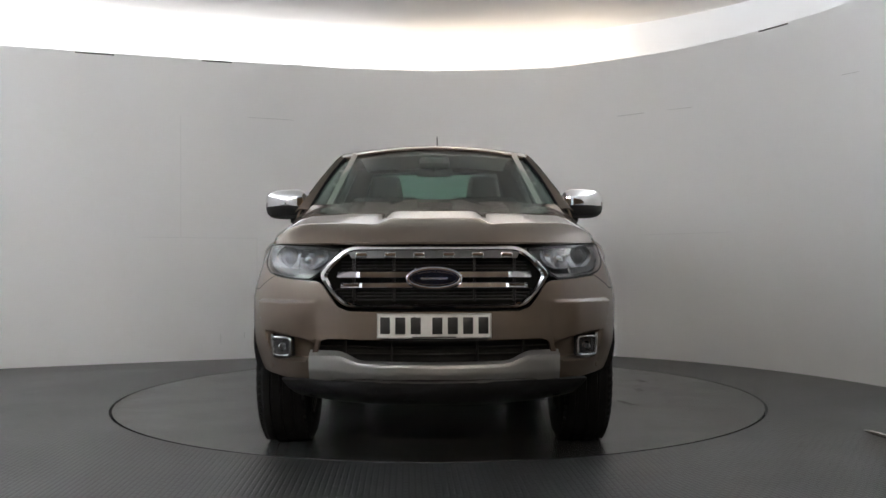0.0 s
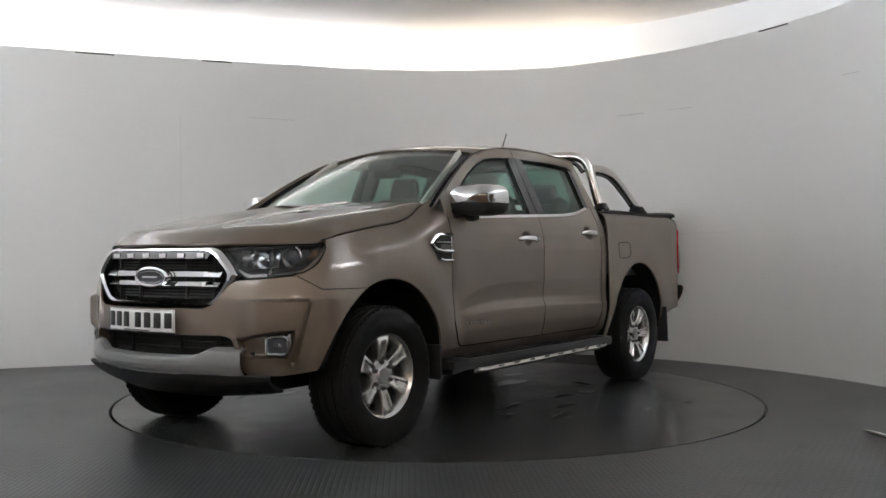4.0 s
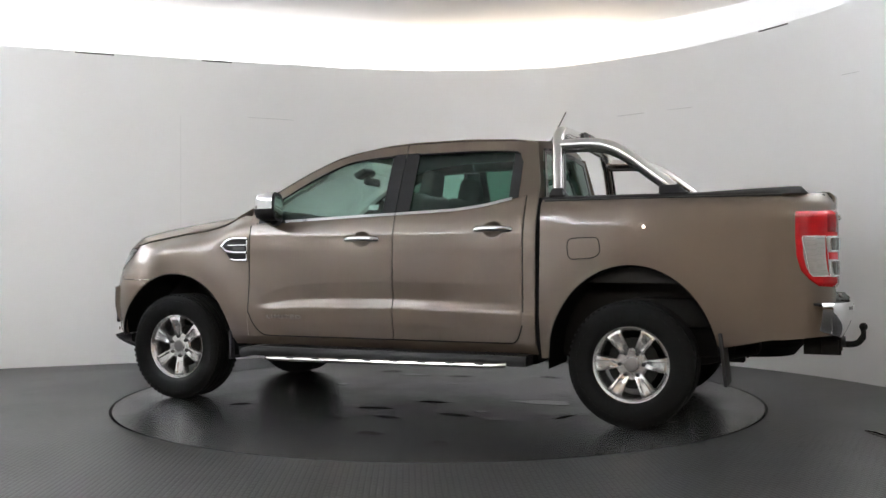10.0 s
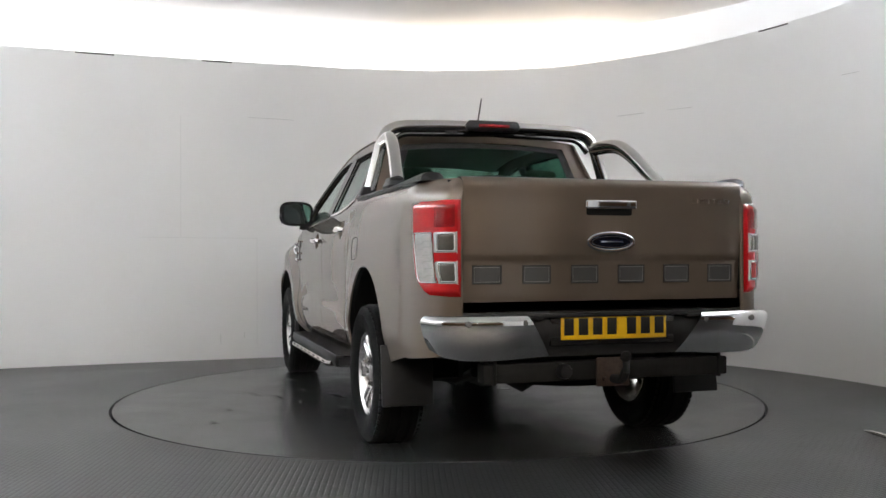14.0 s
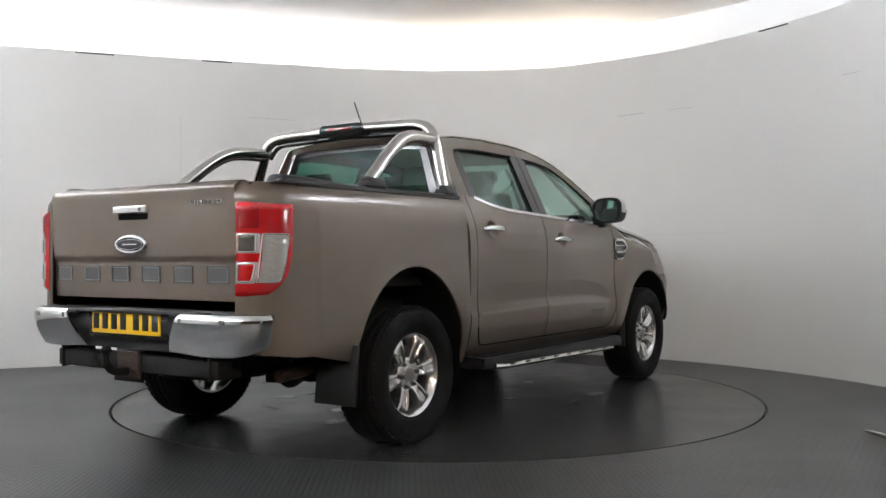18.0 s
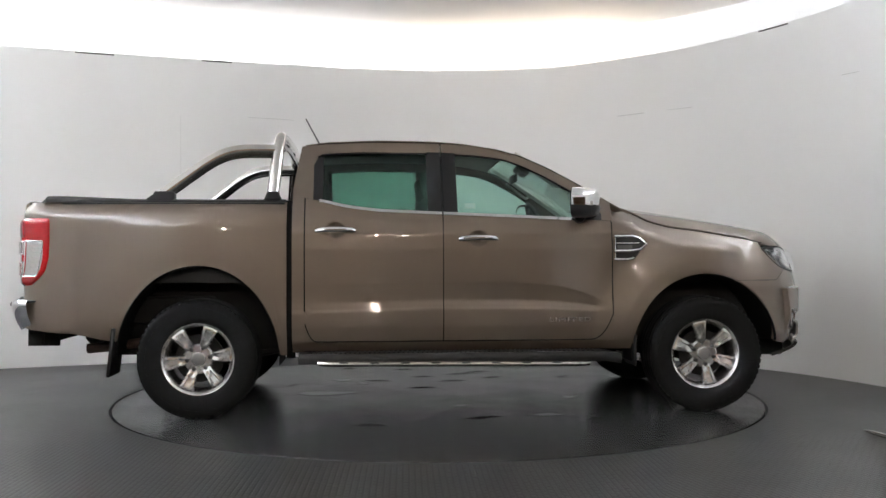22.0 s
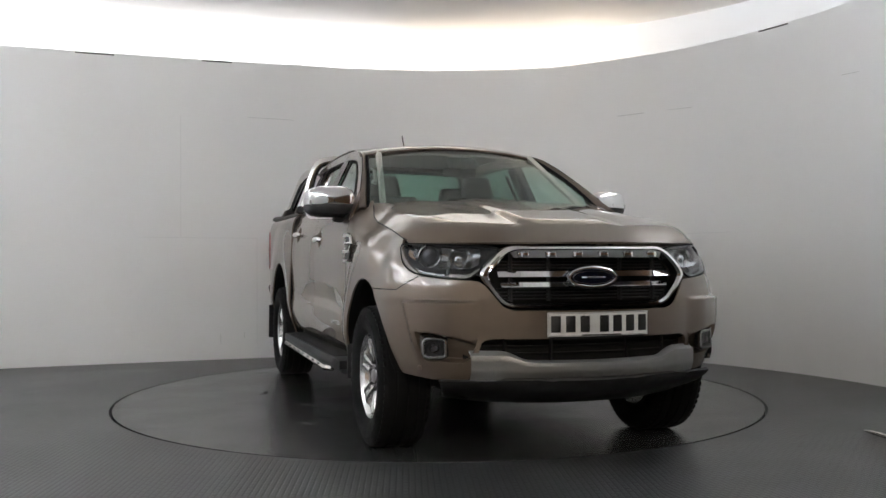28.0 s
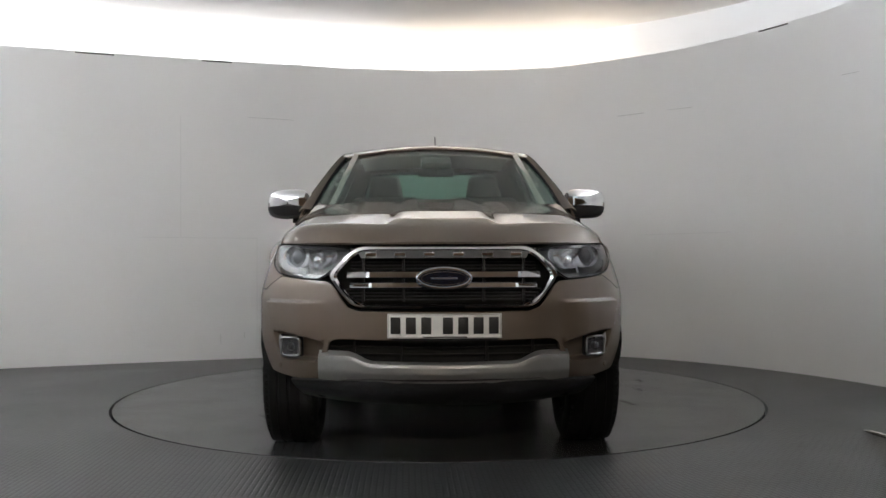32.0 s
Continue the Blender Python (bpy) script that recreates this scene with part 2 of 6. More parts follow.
PLAN = arc([(-2.5, -6.3, 0), (-3.9, -5.5, 0), (-5.0, -4.1, 0), (-5.55, -2.2, 0), (-5.6, -0.4, 0), (-5.1, 1.05, 0), (-4.0, 1.65, 0), (-2.4, 2.25, 0), (-0.4, 2.95, 0), (1.05, 2.93, 0), (2.25, 2.2, 0),
            (3.02, 1.2, 0), (3.46, 0.15, 0), (3.66, -1.2, 0), (3.5, -2.8, 0), (2.85, -4.5, 0), (2.05, -5.6, 0)], 8, 0.6)
run = [0.0]
for a_, b_ in zip(PLAN, PLAN[1:]):
    run.append(run[-1] + (b_ - a_).length)


def wall_at(u):
    """The point of the wall's foot at a share u of its length, and the way out of the room there."""
    d = u * run[-1]
    i = max(k for k in range(len(run) - 1) if run[k] <= d + 1e-9)
    f = (d - run[i]) / max(1e-9, run[i + 1] - run[i])
    p = PLAN[i].lerp(PLAN[i + 1], f)
    j0, j1 = max(0, i - 1), min(len(PLAN) - 1, i + 2)
    d = (PLAN[j1] - PLAN[j0]).normalized()
    return p, Vector((-d.y, d.x, 0))


def wall_sheet(n=240, thick=0.0):
    def at(u, v):
        p, o = wall_at(u)
        return p + Vector((0, 0, -0.02 + (TOP(u) + 0.02) * v))
    return grid(at, n, 4, thick)


def setting():
    bm = wall_sheet()
    # wide drive-in opening in the side of the wall, beside the camera
    gone = [f for f in bm.faces if f.calc_center_median().y < -3.40 and f.calc_center_median().x > 2.4 and f.calc_center_median().z < 2.2]
    bmesh.ops.delete(bm, geom=gone, context="FACES")
    bmesh.ops.recalc_face_normals(bm, faces=bm.faces)
    geo = bmesh.ops.extrude_face_region(bm, geom=bm.faces[:])
    for v in [g for g in geo["geom"] if isinstance(g, bmesh.types.BMVert)]:
        best = min(range(0, 241), key=lambda k: (wall_at(k / 240)[0] - Vector((v.co.x, v.co.y, 0))).length)
        v.co += wall_at(best / 240)[1] * 0.05
    tagged(part("wall_backdrop", bm, WALLWHITE), "curved white painted studio backdrop wall", "wall", kind="structure")
    # floor with a round hole for the turntable
    bm = bmesh.new()
    n = 96
    rings = []
    for r in (2.2655, 2.6, 3.2, 4.2, 6.0):
        rings.append([bm.verts.new((r * math.cos(2 * math.pi * k / n), r * math.sin(2 * math.pi * k / n), 0)) for k in range(n)])
    for q, w in zip(rings, rings[1:]):
        for k in range(n):
            bm.faces.new((q[k], q[(k + 1) % n], w[(k + 1) % n], w[k]))
    edge = []
    for k in range(n):
        a = 2 * math.pi * k / n
        f = 14.0 / max(abs(math.cos(a)), abs(math.sin(a)))
        edge.append(bm.verts.new((f * math.cos(a), f * math.sin(a), 0)))
    for k in range(n):
        bm.faces.new((rings[-1][k], rings[-1][(k + 1) % n], edge[(k + 1) % n], edge[k]))
    low = [bm.verts.new((v.co.x, v.co.y, -0.16)) for v in rings[0]]
    for k in range(n):
        bm.faces.new((rings[0][k], low[k], low[(k + 1) % n], rings[0][(k + 1) % n]))
    bm.faces.new(low)
    tagged(part("floor", bm, FLOOR, smooth=0), "dark grey rubber studio floor with fine raised tread", "floor", kind="structure")
    # ceiling sheet over the studio, sagging a little between its seams
    def sag(u, v):
        x, y = -6.4 + 10.9 * u, -6.9 + 10.6 * v
        return Vector((x, y, ceiling_z(x, y)))
    tagged(part("ceiling", grid(sag, 90, 90, 0.01), FABRIC), "off-white sheet ceiling with faint seams and marks", "ceiling", kind="structure")
    # the rest of the hall, behind the camera
    hall = bmesh.new()
    add_box(hall, (0, -13.6, 2.0), (27.6, 0.2, 4.4))
    tagged(part("wall_hall_rear", hall, HALLBROWN, smooth=0), "plain brown wall of the hall", "wall", kind="structure")
    for name, c, s in (("wall_hall_east", (13.7, 0, 2.0), (0.2, 27.4, 4.4)), ("wall_hall_west", (-13.7, 0, 2.0), (0.2, 27.4, 4.4)), ("wall_hall_north", (0, 13.6, 2.0), (27.6, 0.2, 4.4))):
        tagged(part(name, box(c, s), HALLBROWN, smooth=0), "plain brown wall of the hall", "wall", kind="structure")
    tagged(part("ceiling_hall", box((0, 0, 4.3), (27.6, 27.6, 0.2)), HALLROOF, smooth=0), "dark grey hall ceiling", "ceiling", kind="structure")
    # white upstand that closes the light cove behind the wall
    def cove(u, v):
        p, o = wall_at(u)
        d, z = ((0.045, 2.80), (0.60, 2.80), (0.62, 2.95), (0.62, ceiling_z(p.x, p.y) + 0.03))[min(3, int(v * 3 + 0.5))]
        return p + o * d + Vector((0, 0, z))
    tagged(part("trim_cove", grid(cove, 200, 3), WALLWHITE), "white light cove behind the top of the wall", "cove", kind="structure")
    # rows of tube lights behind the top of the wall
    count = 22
    # 0-6, 17 and 18 are added out of view to light walls and truck
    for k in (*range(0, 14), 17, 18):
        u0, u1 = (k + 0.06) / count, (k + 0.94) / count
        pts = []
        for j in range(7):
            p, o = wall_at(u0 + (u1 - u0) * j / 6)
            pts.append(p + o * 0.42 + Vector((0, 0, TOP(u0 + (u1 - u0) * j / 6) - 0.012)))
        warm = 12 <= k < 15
        tagged(part("tube_light", tube(pts, 0.014, 8), TUBE_WARM if warm else TUBE_REAR if 6 < k < 15 else TUBE_FILL_SIDE if k > 2 else TUBE_FILL_NEAR), "glowing %s fluorescent tube behind the wall top" % ("warm" if warm else "cool white"), "light", "cove lights")




def rod():
    """A thin steel rod lying on the floor, its tip towards the turntable."""
    r = tagged(part("steel_rod", tube([(2.405, -1.54, 0.012), (2.42, -1.62, 0.014), (2.60, -2.6, 0.014)], [0.004, 0.012, 0.013], 12), STEEL), "polished thin steel rod lying on the studio floor", "rod")
    part("rod_end", tube([(2.60, -2.6, 0.014), (2.61, -2.66, 0.014)], 0.0145, 12), BLACK, r, "black rubber end")


def wall_strip(name, u0, z0, u1, z1, r, material, label):
    """A thin mark along the wall between two of its points."""
    pts = []
    for k in range(9):
        u = u0 + (u1 - u0) * k / 8
        p, o = wall_at(u)
        pts.append(p - o * 0.0 + Vector((0, 0, z0 + (z1 - z0) * k / 8)))
    tagged(part(name, tube(pts, r, 6), material), label, "wall mark", kind="structure")


def marks():
    for u0, z0, u1, z1 in ((0.4206, 2.917, 0.4343, 2.917), (0.4665, 2.921, 0.478, 2.922), (0.6986, 2.984, 0.7109, 2.990)):
        wall_strip("trim_slot", u0, z0, u1, z1, 0.007, SLOT, "dark slot under the wall top")
    for u0, z0, u1, z1, r in ((0.4846, 2.388, 0.5026, 2.381, 0.002), (0.6384, 2.397, 0.6496, 2.406, 0.003), (0.6592, 2.409, 0.67, 2.406, 0.002), (0.4737, 0.247, 0.4737, 0.164, 0.002),
                              (0.4829, 0.262, 0.4829, 0.206, 0.002), (0.7329, 2.451, 0.7399, 2.446, 0.002)):
        wall_strip("trim_scuff", u0, z0, u1, z1, r, SCUFF, "grey scuff on the white wall")
    for u0, z0, u1, z1 in ((0.443, 1.196, 0.4878, 1.189), (0.4586, 2.373, 0.4586, 1.197), (0.4878, 1.2, 0.4878, 0.135), (0.647, 1.209, 0.6859, 1.217)):
        wall_strip("trim_joint", u0, z0, u1, z1, 0.0014, JOINT, "faint filled joint between wall boards")
    for pts in (((-3.55, 1.4), (-2.53, 1.99), (-1.56, 2.54), (-0.91, 2.87), (0.03, 3.08), (0.58, 3.22), (1.34, 3.28)), ((0.04, 1.42), (0.49, 1.61), (0.91, 1.69), (1.5, 1.82), (2.14, 1.88), (2.72, 1.86), (3.14, 1.83))):
        q = arc([(x, y, 0) for x, y in pts], 4, 0.2)
        tagged(part("trim_ceiling_seam", tube([(p.x, p.y, ceiling_z(p.x, p.y) - 0.001) for p in q], 0.004, 6), SEAMWHITE), "pale taped seam of the ceiling sheet", "seam", kind="structure")
    spots = bmesh.new()
    for x, y in ((-1.96, 2.16), (-1.56, 2.06), (-0.66, 2.26), (-0.47, 2.31), (-0.53, 1.51), (0.91, 1.66), (1.68, 2.08), (-1.19, 2.32), (-0.81, 2.44), (-0.56, 2.16), (-0.74, 1.99), (0.11, 1.83), (-2.47, 1.71)):
        add_tube(spots, [(x, y, ceiling_z(x, y) - 0.004), (x + 0.012, y + 0.01, ceiling_z(x, y) - 0.004)], random.uniform(0.003, 0.008), 6)
    tagged(part("trim_ceiling_spots", spots, SCUFF), "small grey specks on the ceiling sheet", "specks", kind="stuff")
    # second floor sheet, its tread turned, butted against the first
    bm = grid(lambda u, v: Vector(((1.30 + 1.06 * u) * (1 - v) + (-0.4 + 2.6 * u) * v, (-1.86 + 0.25 * u) * (1 - v) - 6.6 * v, 0.003)), 8, 10)
    tagged(part("floor_sheet", bm, FLOOR2, smooth=0), "dark rubber floor sheet with its tread turned", "floor", kind="structure")


def hall_lamps():
    """Warm spotlights under the hall ceiling behind the camera, and a daylit door in the side wall."""
    for x, y, z in ((-3.2, -8.6, 3.1), (-1.6, -9.0, 3.15), (0.3, -9.2, 3.15), (1.9, -8.8, 3.1), (3.4, -8.2, 3.1), (0.9, -10.6, 3.3)):
        lamp = tagged(new("spotlight"), "small black spotlight with a warm white lens", "spotlight", "hall spotlights")
        lamp.matrix_basis = look((x, y, z), (0, 0, 0.9))
        part("housing", lathe([(0.048, 0.0), (0.055, 0.0), (0.055, 0.16), (0.035, 0.2), (0, 0.2), (0, 0.19), (0.045, 0.15), (0.048, 0.0)], 24, "z"), BLACK, lamp)
        part("lens", lathe([(0, 0.012), (0.045, 0.012), (0.045, 0.02), (0, 0.02)], 24, "z"), SPOT, lamp, "glowing warm lens")
        arm = tube([(0, 0, 0.12), (0, 0.12, 0.2)], 0.012, 8)
        part("bracket", arm, BLACK, lamp)
        m = lamp.matrix_basis.inverted()
        part("suspension_rod", tube([m @ Vector((x, y - 0.03, z + 0.08)), m @ Vector((x, y - 0.03, 4.21))], 0.012, 8), BLACK, lamp)
    # bright loading door beyond the side doorway
    d = tagged(new("lit_door"), "low white loading door with a daylit pane", "door")
    d.matrix_basis = pose(6.0, -4.60, 0, 0, 0, 90)
    part("pane", box((0, 0, 1.65), (0.60, 0.02, 0.40), 0.004), DAYLIGHT, d, "frosted pane bright with daylight")
    for c, q in (((-0.65, 0, 1.03), (0.1, 0.04, 2.06)), ((0.65, 0, 1.03), (0.1, 0.04, 2.06)), ((0, 0, 1.955), (1.20, 0.04, 0.21)), ((0, 0, 0.725), (1.20, 0.04, 1.45)), ((-0.45, 0, 1.65), (0.30, 0.04, 0.40)), ((0.45, 0, 1.65), (0.30, 0.04, 0.40))):
        part("door_frame", box(c, q, 0.005), HALLBROWN, d)


setting()
rod()
marks()
hall_lamps()

def blob(r, k, rnd):
    """An irregular flat outline."""
    return [(r * (1 + 0.45 * (rnd.random() - 0.5) + 0.25 * math.sin(3 * a + k)) * math.cos(a) * (1.0 + 0.8 * (k % 2)), r * (1 + 0.45 * (rnd.random() - 0.5)) * math.sin(a)) for a in np.linspace(0, 2 * math.pi, 19)[:-1]]


def turntable():
    bm = lathe([(0, -0.14), (2.2465, -0.14), (2.2480, -0.006), (2.2465, 0), (1.9, 0), (1.5, 0), (1.0, 0), (0.5, 0), (0, 0)], 128, "z")
    t = tagged(part("turntable", bm, DISC, smooth=20), "round dark damp vinyl-covered turntable set in the floor", "turntable")
    rnd = random.Random(4)
    spots = [(-0.71, 0.83, 0.07), (-0.84, 0.11, 0.10), (0.91, -0.24, 0.05), (-1.27, -0.12, 0.06), (-0.55, 0.62, 0.04), (0.62, -0.95, 0.06), (0.1, -0.55, 0.04)]
    for k, (x, y, r) in enumerate(spots):
        bm = prism([(x + a, y + b) for a, b in blob(r, k, rnd)], 0.0012, lambda a, b, d: Vector((a, b, 0.0004 + d)))
        part("water_patch", bm, WATER, t, "thin puddle of water")
    for k, (x, y, a, l) in enumerate(((0.28, 1.16, 10, 0.16), (0.42, 1.28, 15, 0.12), (-0.2, 1.51, 0, 0.09), (-0.44, 0.78, -8, 0.12), (0.16, 0.72, 12, 0.13), (-0.06, 1.0, -5, 0.11), (0.5, 0.9, 20, 0.10), (-0.68, 1.63, 4, 0.07), (0.2, -1.0, 15, 0.12), (-0.5, -1.2, -10, 0.10), (0.9, -1.1, 30, 0.1), (1.1, 0.9, 40, 0.08), (-1.1, 0.6, 70, 0.1), (-0.1, 0.35, 5, 0.12))):
        c, q = math.cos(radians(a)), math.sin(radians(a))
        bm = grid(lambda u, v: Vector((x + (2 * u - 1) * l * c - (2 * v - 1) * 0.03 * q, y + (2 * u - 1) * l * q + (2 * v - 1) * 0.03 * c, 0.0005 + 0.007 * (1 - (2 * u - 1) ** 2) * (0.5 + 0.5 * math.cos(math.pi * (2 * v - 1))))), 14, 8)
        part("vinyl_wrinkle", bm, DISC, t, "raised wrinkle in the vinyl")
    return t


WATER = mat("shallow_water", (0.024, 0.024, 0.024), 0.17, 0, 0.0, 0.1, 8, 0.2, 30)
TABLE = turntable()


# ---------- the pickup: x forward, y to its left, z up, from the ground midway between the axles ----------
HUB_Z, FRONT_X, REAR_X = 0.368, 1.61, -1.61
TRUCK = tagged(new("pickup_truck"), "taupe metallic double-cab pickup truck with chrome trim and roll bar", "pickup truck")

HW = Curve([(0.30, 0.75), (0.40, 0.805), (0.45, 0.852), (0.47, 0.864), (0.56, 0.882), (0.66, 0.889), (0.76, 0.886), (0.9, 0.888), (1.05, 0.889),
            (1.15, 0.880), (1.22, 0.862), (1.27, 0.842), (1.30, 0.828), (1.80, 0.590)], 0.009)
HWBED = Curve([(0.38, 0.825), (0.5, 0.864), (0.62, 0.887), (0.8, 0.888), (1.0, 0.888), (1.2, 0.886), (1.29, 0.872), (1.335, 0.845), (1.35, 0.81)], 0.015)
TAIL = Curve([(-2.80, 0.60), (-2.71, 0.705), (-2.69, 0.755), (-2.65, 0.80), (-2.58, 0.838), (-2.5, 0.864), (-2.35, 0.885), (-2.2, 0.93), (-1.0, 1.0)], 0.012)
ROOF_EDGE = Curve([(1.16, 1.262), (1.03, 1.335), (0.80, 1.478), (0.62, 1.582), (0.45, 1.662), (0.3, 1.706), (0.1, 1.738), (-0.1, 1.752), (-0.5, 1.757), (-0.85, 1.742), (-1.0, 1.72)], 0.03)
BONNET_EDGE = Curve([(2.2, 1.045), (2.08, 1.072), (1.9, 1.112), (1.6, 1.162), (1.4, 1.188), (1.27, 1.222), (1.14, 1.29), (1.0, 1.34)], 0.03)
BONNET_MID = Curve([(1.0, 1.34), (1.12, 1.325), (1.38, 1.292), (1.83, 1.222), (2.1, 1.168), (2.25, 1.137), (2.33, 1.118), (2.45, 1.085)], 0.04)
BELT = Curve([(1.05, 1.225), (0.74, 1.242), (0.3, 1.262), (-0.07, 1.277), (-0.5, 1.296), (-0.70, 1.322), (-0.82, 1.352), (-1.04, 1.39)], 0.04)
WIN_TOP = Curve([(0.86, 1.35), (0.79, 1.402), (0.60, 1.517), (0.45, 1.592), (0.33, 1.638), (0.15, 1.662), (-0.03, 1.672), (-0.2, 1.677), (-0.6, 1.680), (-0.84, 1.668), (-0.9, 1.64)], 0.03)


NOSE_PLAN = arc([(1.80, 0.932, 0), (1.93, 0.930, 0), (2.03, 0.916, 0), (2.12, 0.872, 0), (2.22, 0.787, 0), (2.32, 0.655, 0), (2.41, 0.48, 0), (2.475, 0.27, 0), (2.505, 0.08, 0), (2.508, 0, 0)], 4, 0.06)
NOSE_FULL = NOSE_PLAN[:-1] + [Vector((p.x, -p.y, 0)) for p in reversed(NOSE_PLAN)]


def along(pts, u):
    """A point at a share u of a polyline's length, and its outward normal in plan."""
    d = [0.0]
    for a, b in zip(pts, pts[1:]):
        d.append(d[-1] + (b - a).length)
    t = u * d[-1]
    i = max(k for k in range(len(d) - 1) if d[k] <= t + 1e-9)
    f = (t - d[i]) / max(1e-9, d[i + 1] - d[i])
    g = (pts[min(i + 2, len(pts) - 1)] - pts[max(i - 1, 0)]).normalized()
    n = Vector((-g.y, g.x, 0))
    if n.x < 0 and abs(n.x) > 0.05:
        n = -n
    return pts[i].lerp(pts[i + 1], f), n


BUMP_OFF = Curve([(0.38, 0.075), (0.43, 0.042), (0.50, 0.020), (0.58, 0.005), (0.68, 0.0), (0.80, 0.001), (0.87, 0.015), (0.96, 0.043), (1.05, 0.086), (1.12, 0.125), (1.2, 0.16)], 0.012)
BUMP_LO = Curve([(0, 0.618), (0.50, 0.620), (0.545, 0.606), (0.575, 0.45), (0.61, 0.42), (0.75, 0.42), (0.85, 0.437), (0.95, 0.47)], 0.008)
BUMP_HI = Curve([(0, 0.750), (0.40, 0.750), (0.45, 0.768), (0.53, 0.868), (0.56, 0.886), (0.68, 0.894), (0.76, 0.903), (0.83, 0.912), (0.86, 0.884), (0.885, 0.850), (0.90, 0.842), (0.96, 0.841)], 0.006)


def nose_at(u, z, out=0.0):
    p, n = along(NOSE_FULL, u)
    if n.y * p.y < 0:
        n = Vector((n.x, -n.y, 0))
    o = BUMP_OFF(z)
    return p + n * (out - o) + Vector((0, 0, z))


def wing_y(x, z):
    """Where the rounded nose stands at a place along the side."""
    a, b = 0.0, 0.5
    for _ in range(16):
        m = (a + b) / 2
        if nose_at(m, z).x < x:
            a = m
        else:
            b = m
    return nose_at(a, z).y


def oval(x, z, xc, a, b):
    return math.sqrt(((x - xc) / a) ** 2 + ((z - 0.36) / b) ** 2)


HANDLES = ((0.140, 1.117), (-0.762, 1.170))
CREASE = Curve([(-1.1, 0.655), (-0.9, 0.660), (-0.08, 0.680), (0.55, 0.676), (0.95, 0.655), (1.0, 0.652)], 0.05)
SCALLOP = Curve([(-1.1, 0.825), (-0.9, 0.830), (-0.08, 0.838), (0.40, 0.832), (0.66, 0.812), (0.82, 0.772), (0.90, 0.735), (0.97, 0.70), (1.0, 0.69)], 0.04)
HOLLOW_DEPTH = Curve([(-1.1, 0.002), (-0.9, 0.003), (-0.5, 0.006), (-0.08, 0.011), (0.4, 0.015), (0.7, 0.013), (0.86, 0.007), (0.96, 0.0), (1.0, 0.0)], 0.05)
FA, FB, RA, RB = 0.485, 0.528, 0.50, 0.590


def side_y(x, z):
    """Half the width of the cab and nose at a place on the side."""
    y = HW(z)
    d = oval(x, z, FRONT_X, FA, FB)
    y += 0.036 * (1 - step(1.14, 1.60, d))
    # hollow along the doors, between a soft upper line and a crisp lower crease
    if -1.1 < x < 0.97:
        zl, zu = CREASE(x), SCALLOP(x)
        t = (z - zl) / (zu - zl)
        deep = HOLLOW_DEPTH(x)
        y += 0.006 * (1 - step(zl - 0.010, zl + 0.008, z)) * step(0.46, 0.60, z) * (1 - step(0.80, 0.95, x))
        if 0 < t < 1:
            y -= deep * (step(0, 0.34, t) if t < 0.34 else ((1 - t) / 0.66) ** 0.85)
    return y


def door_y(x, z):
    """The door skin, dished behind its handle."""
    y = side_y(x, z)
    for xc, zc in HANDLES:
        r = math.hypot((x - xc) / 0.066, (z - zc) / 0.056)
        if r < 1:
            y -= 0.036 * (1 - step(0.35, 1.0, r))
    return y


def nose_y(x, z):
    """The wing: the side, drawn in towards the nose and rolled over to the bonnet."""
    y = side_y(x, z)
    e = BONNET_EDGE(x)
    y -= 0.085 * step(e - 0.13, e + 0.01, z) ** 1.5
    k = step(1.70, 1.90, x)
    return y if k <= 0 else y * (1 - k) + wing_y(x, z) * k


def bed_y(x, z):
    d = oval(x, z, REAR_X, RA, RB)
    y = HWBED(z) + 0.022 * (1 - step(1.10, 1.75, d))
    return min(y, TAIL(x))


def arch(x, xc, a, b, z_else):
    k = 1 - ((x - xc) / a) ** 2
    return max(z_else, 0.36 + b * math.sqrt(k)) if k > 0 else z_else


def panel(x0, x1, zlo, zhi, yfn, s, nx=None, nz=16, thick=0.012, inset=0.0):
    """A side panel in columns from zlo(x) to zhi(x), on side s."""
    nx = nx or max(2, int(abs(x1 - x0) / 0.016))

    def at(u, v):
        x = x0 + (x1 - x0) * u
        a, b = zlo(x), zhi(x)
        z = a + (b - a) * v
        return Vector((x, s * (yfn(x, z) - inset), z))
    bm = grid(at, nx, nz)
    bmesh.ops.recalc_face_normals(bm, faces=bm.faces)
    if sum(f.normal.y * s * f.calc_area() for f in bm.faces) < 0:
        bmesh.ops.reverse_faces(bm, faces=bm.faces)
    if thick:
        geo = bmesh.ops.extrude_face_region(bm, geom=bm.faces[:])
        for v in [g for g in geo["geom"] if isinstance(g, bmesh.types.BMVert)]:
            v.co.y -= s * thick
    return bm


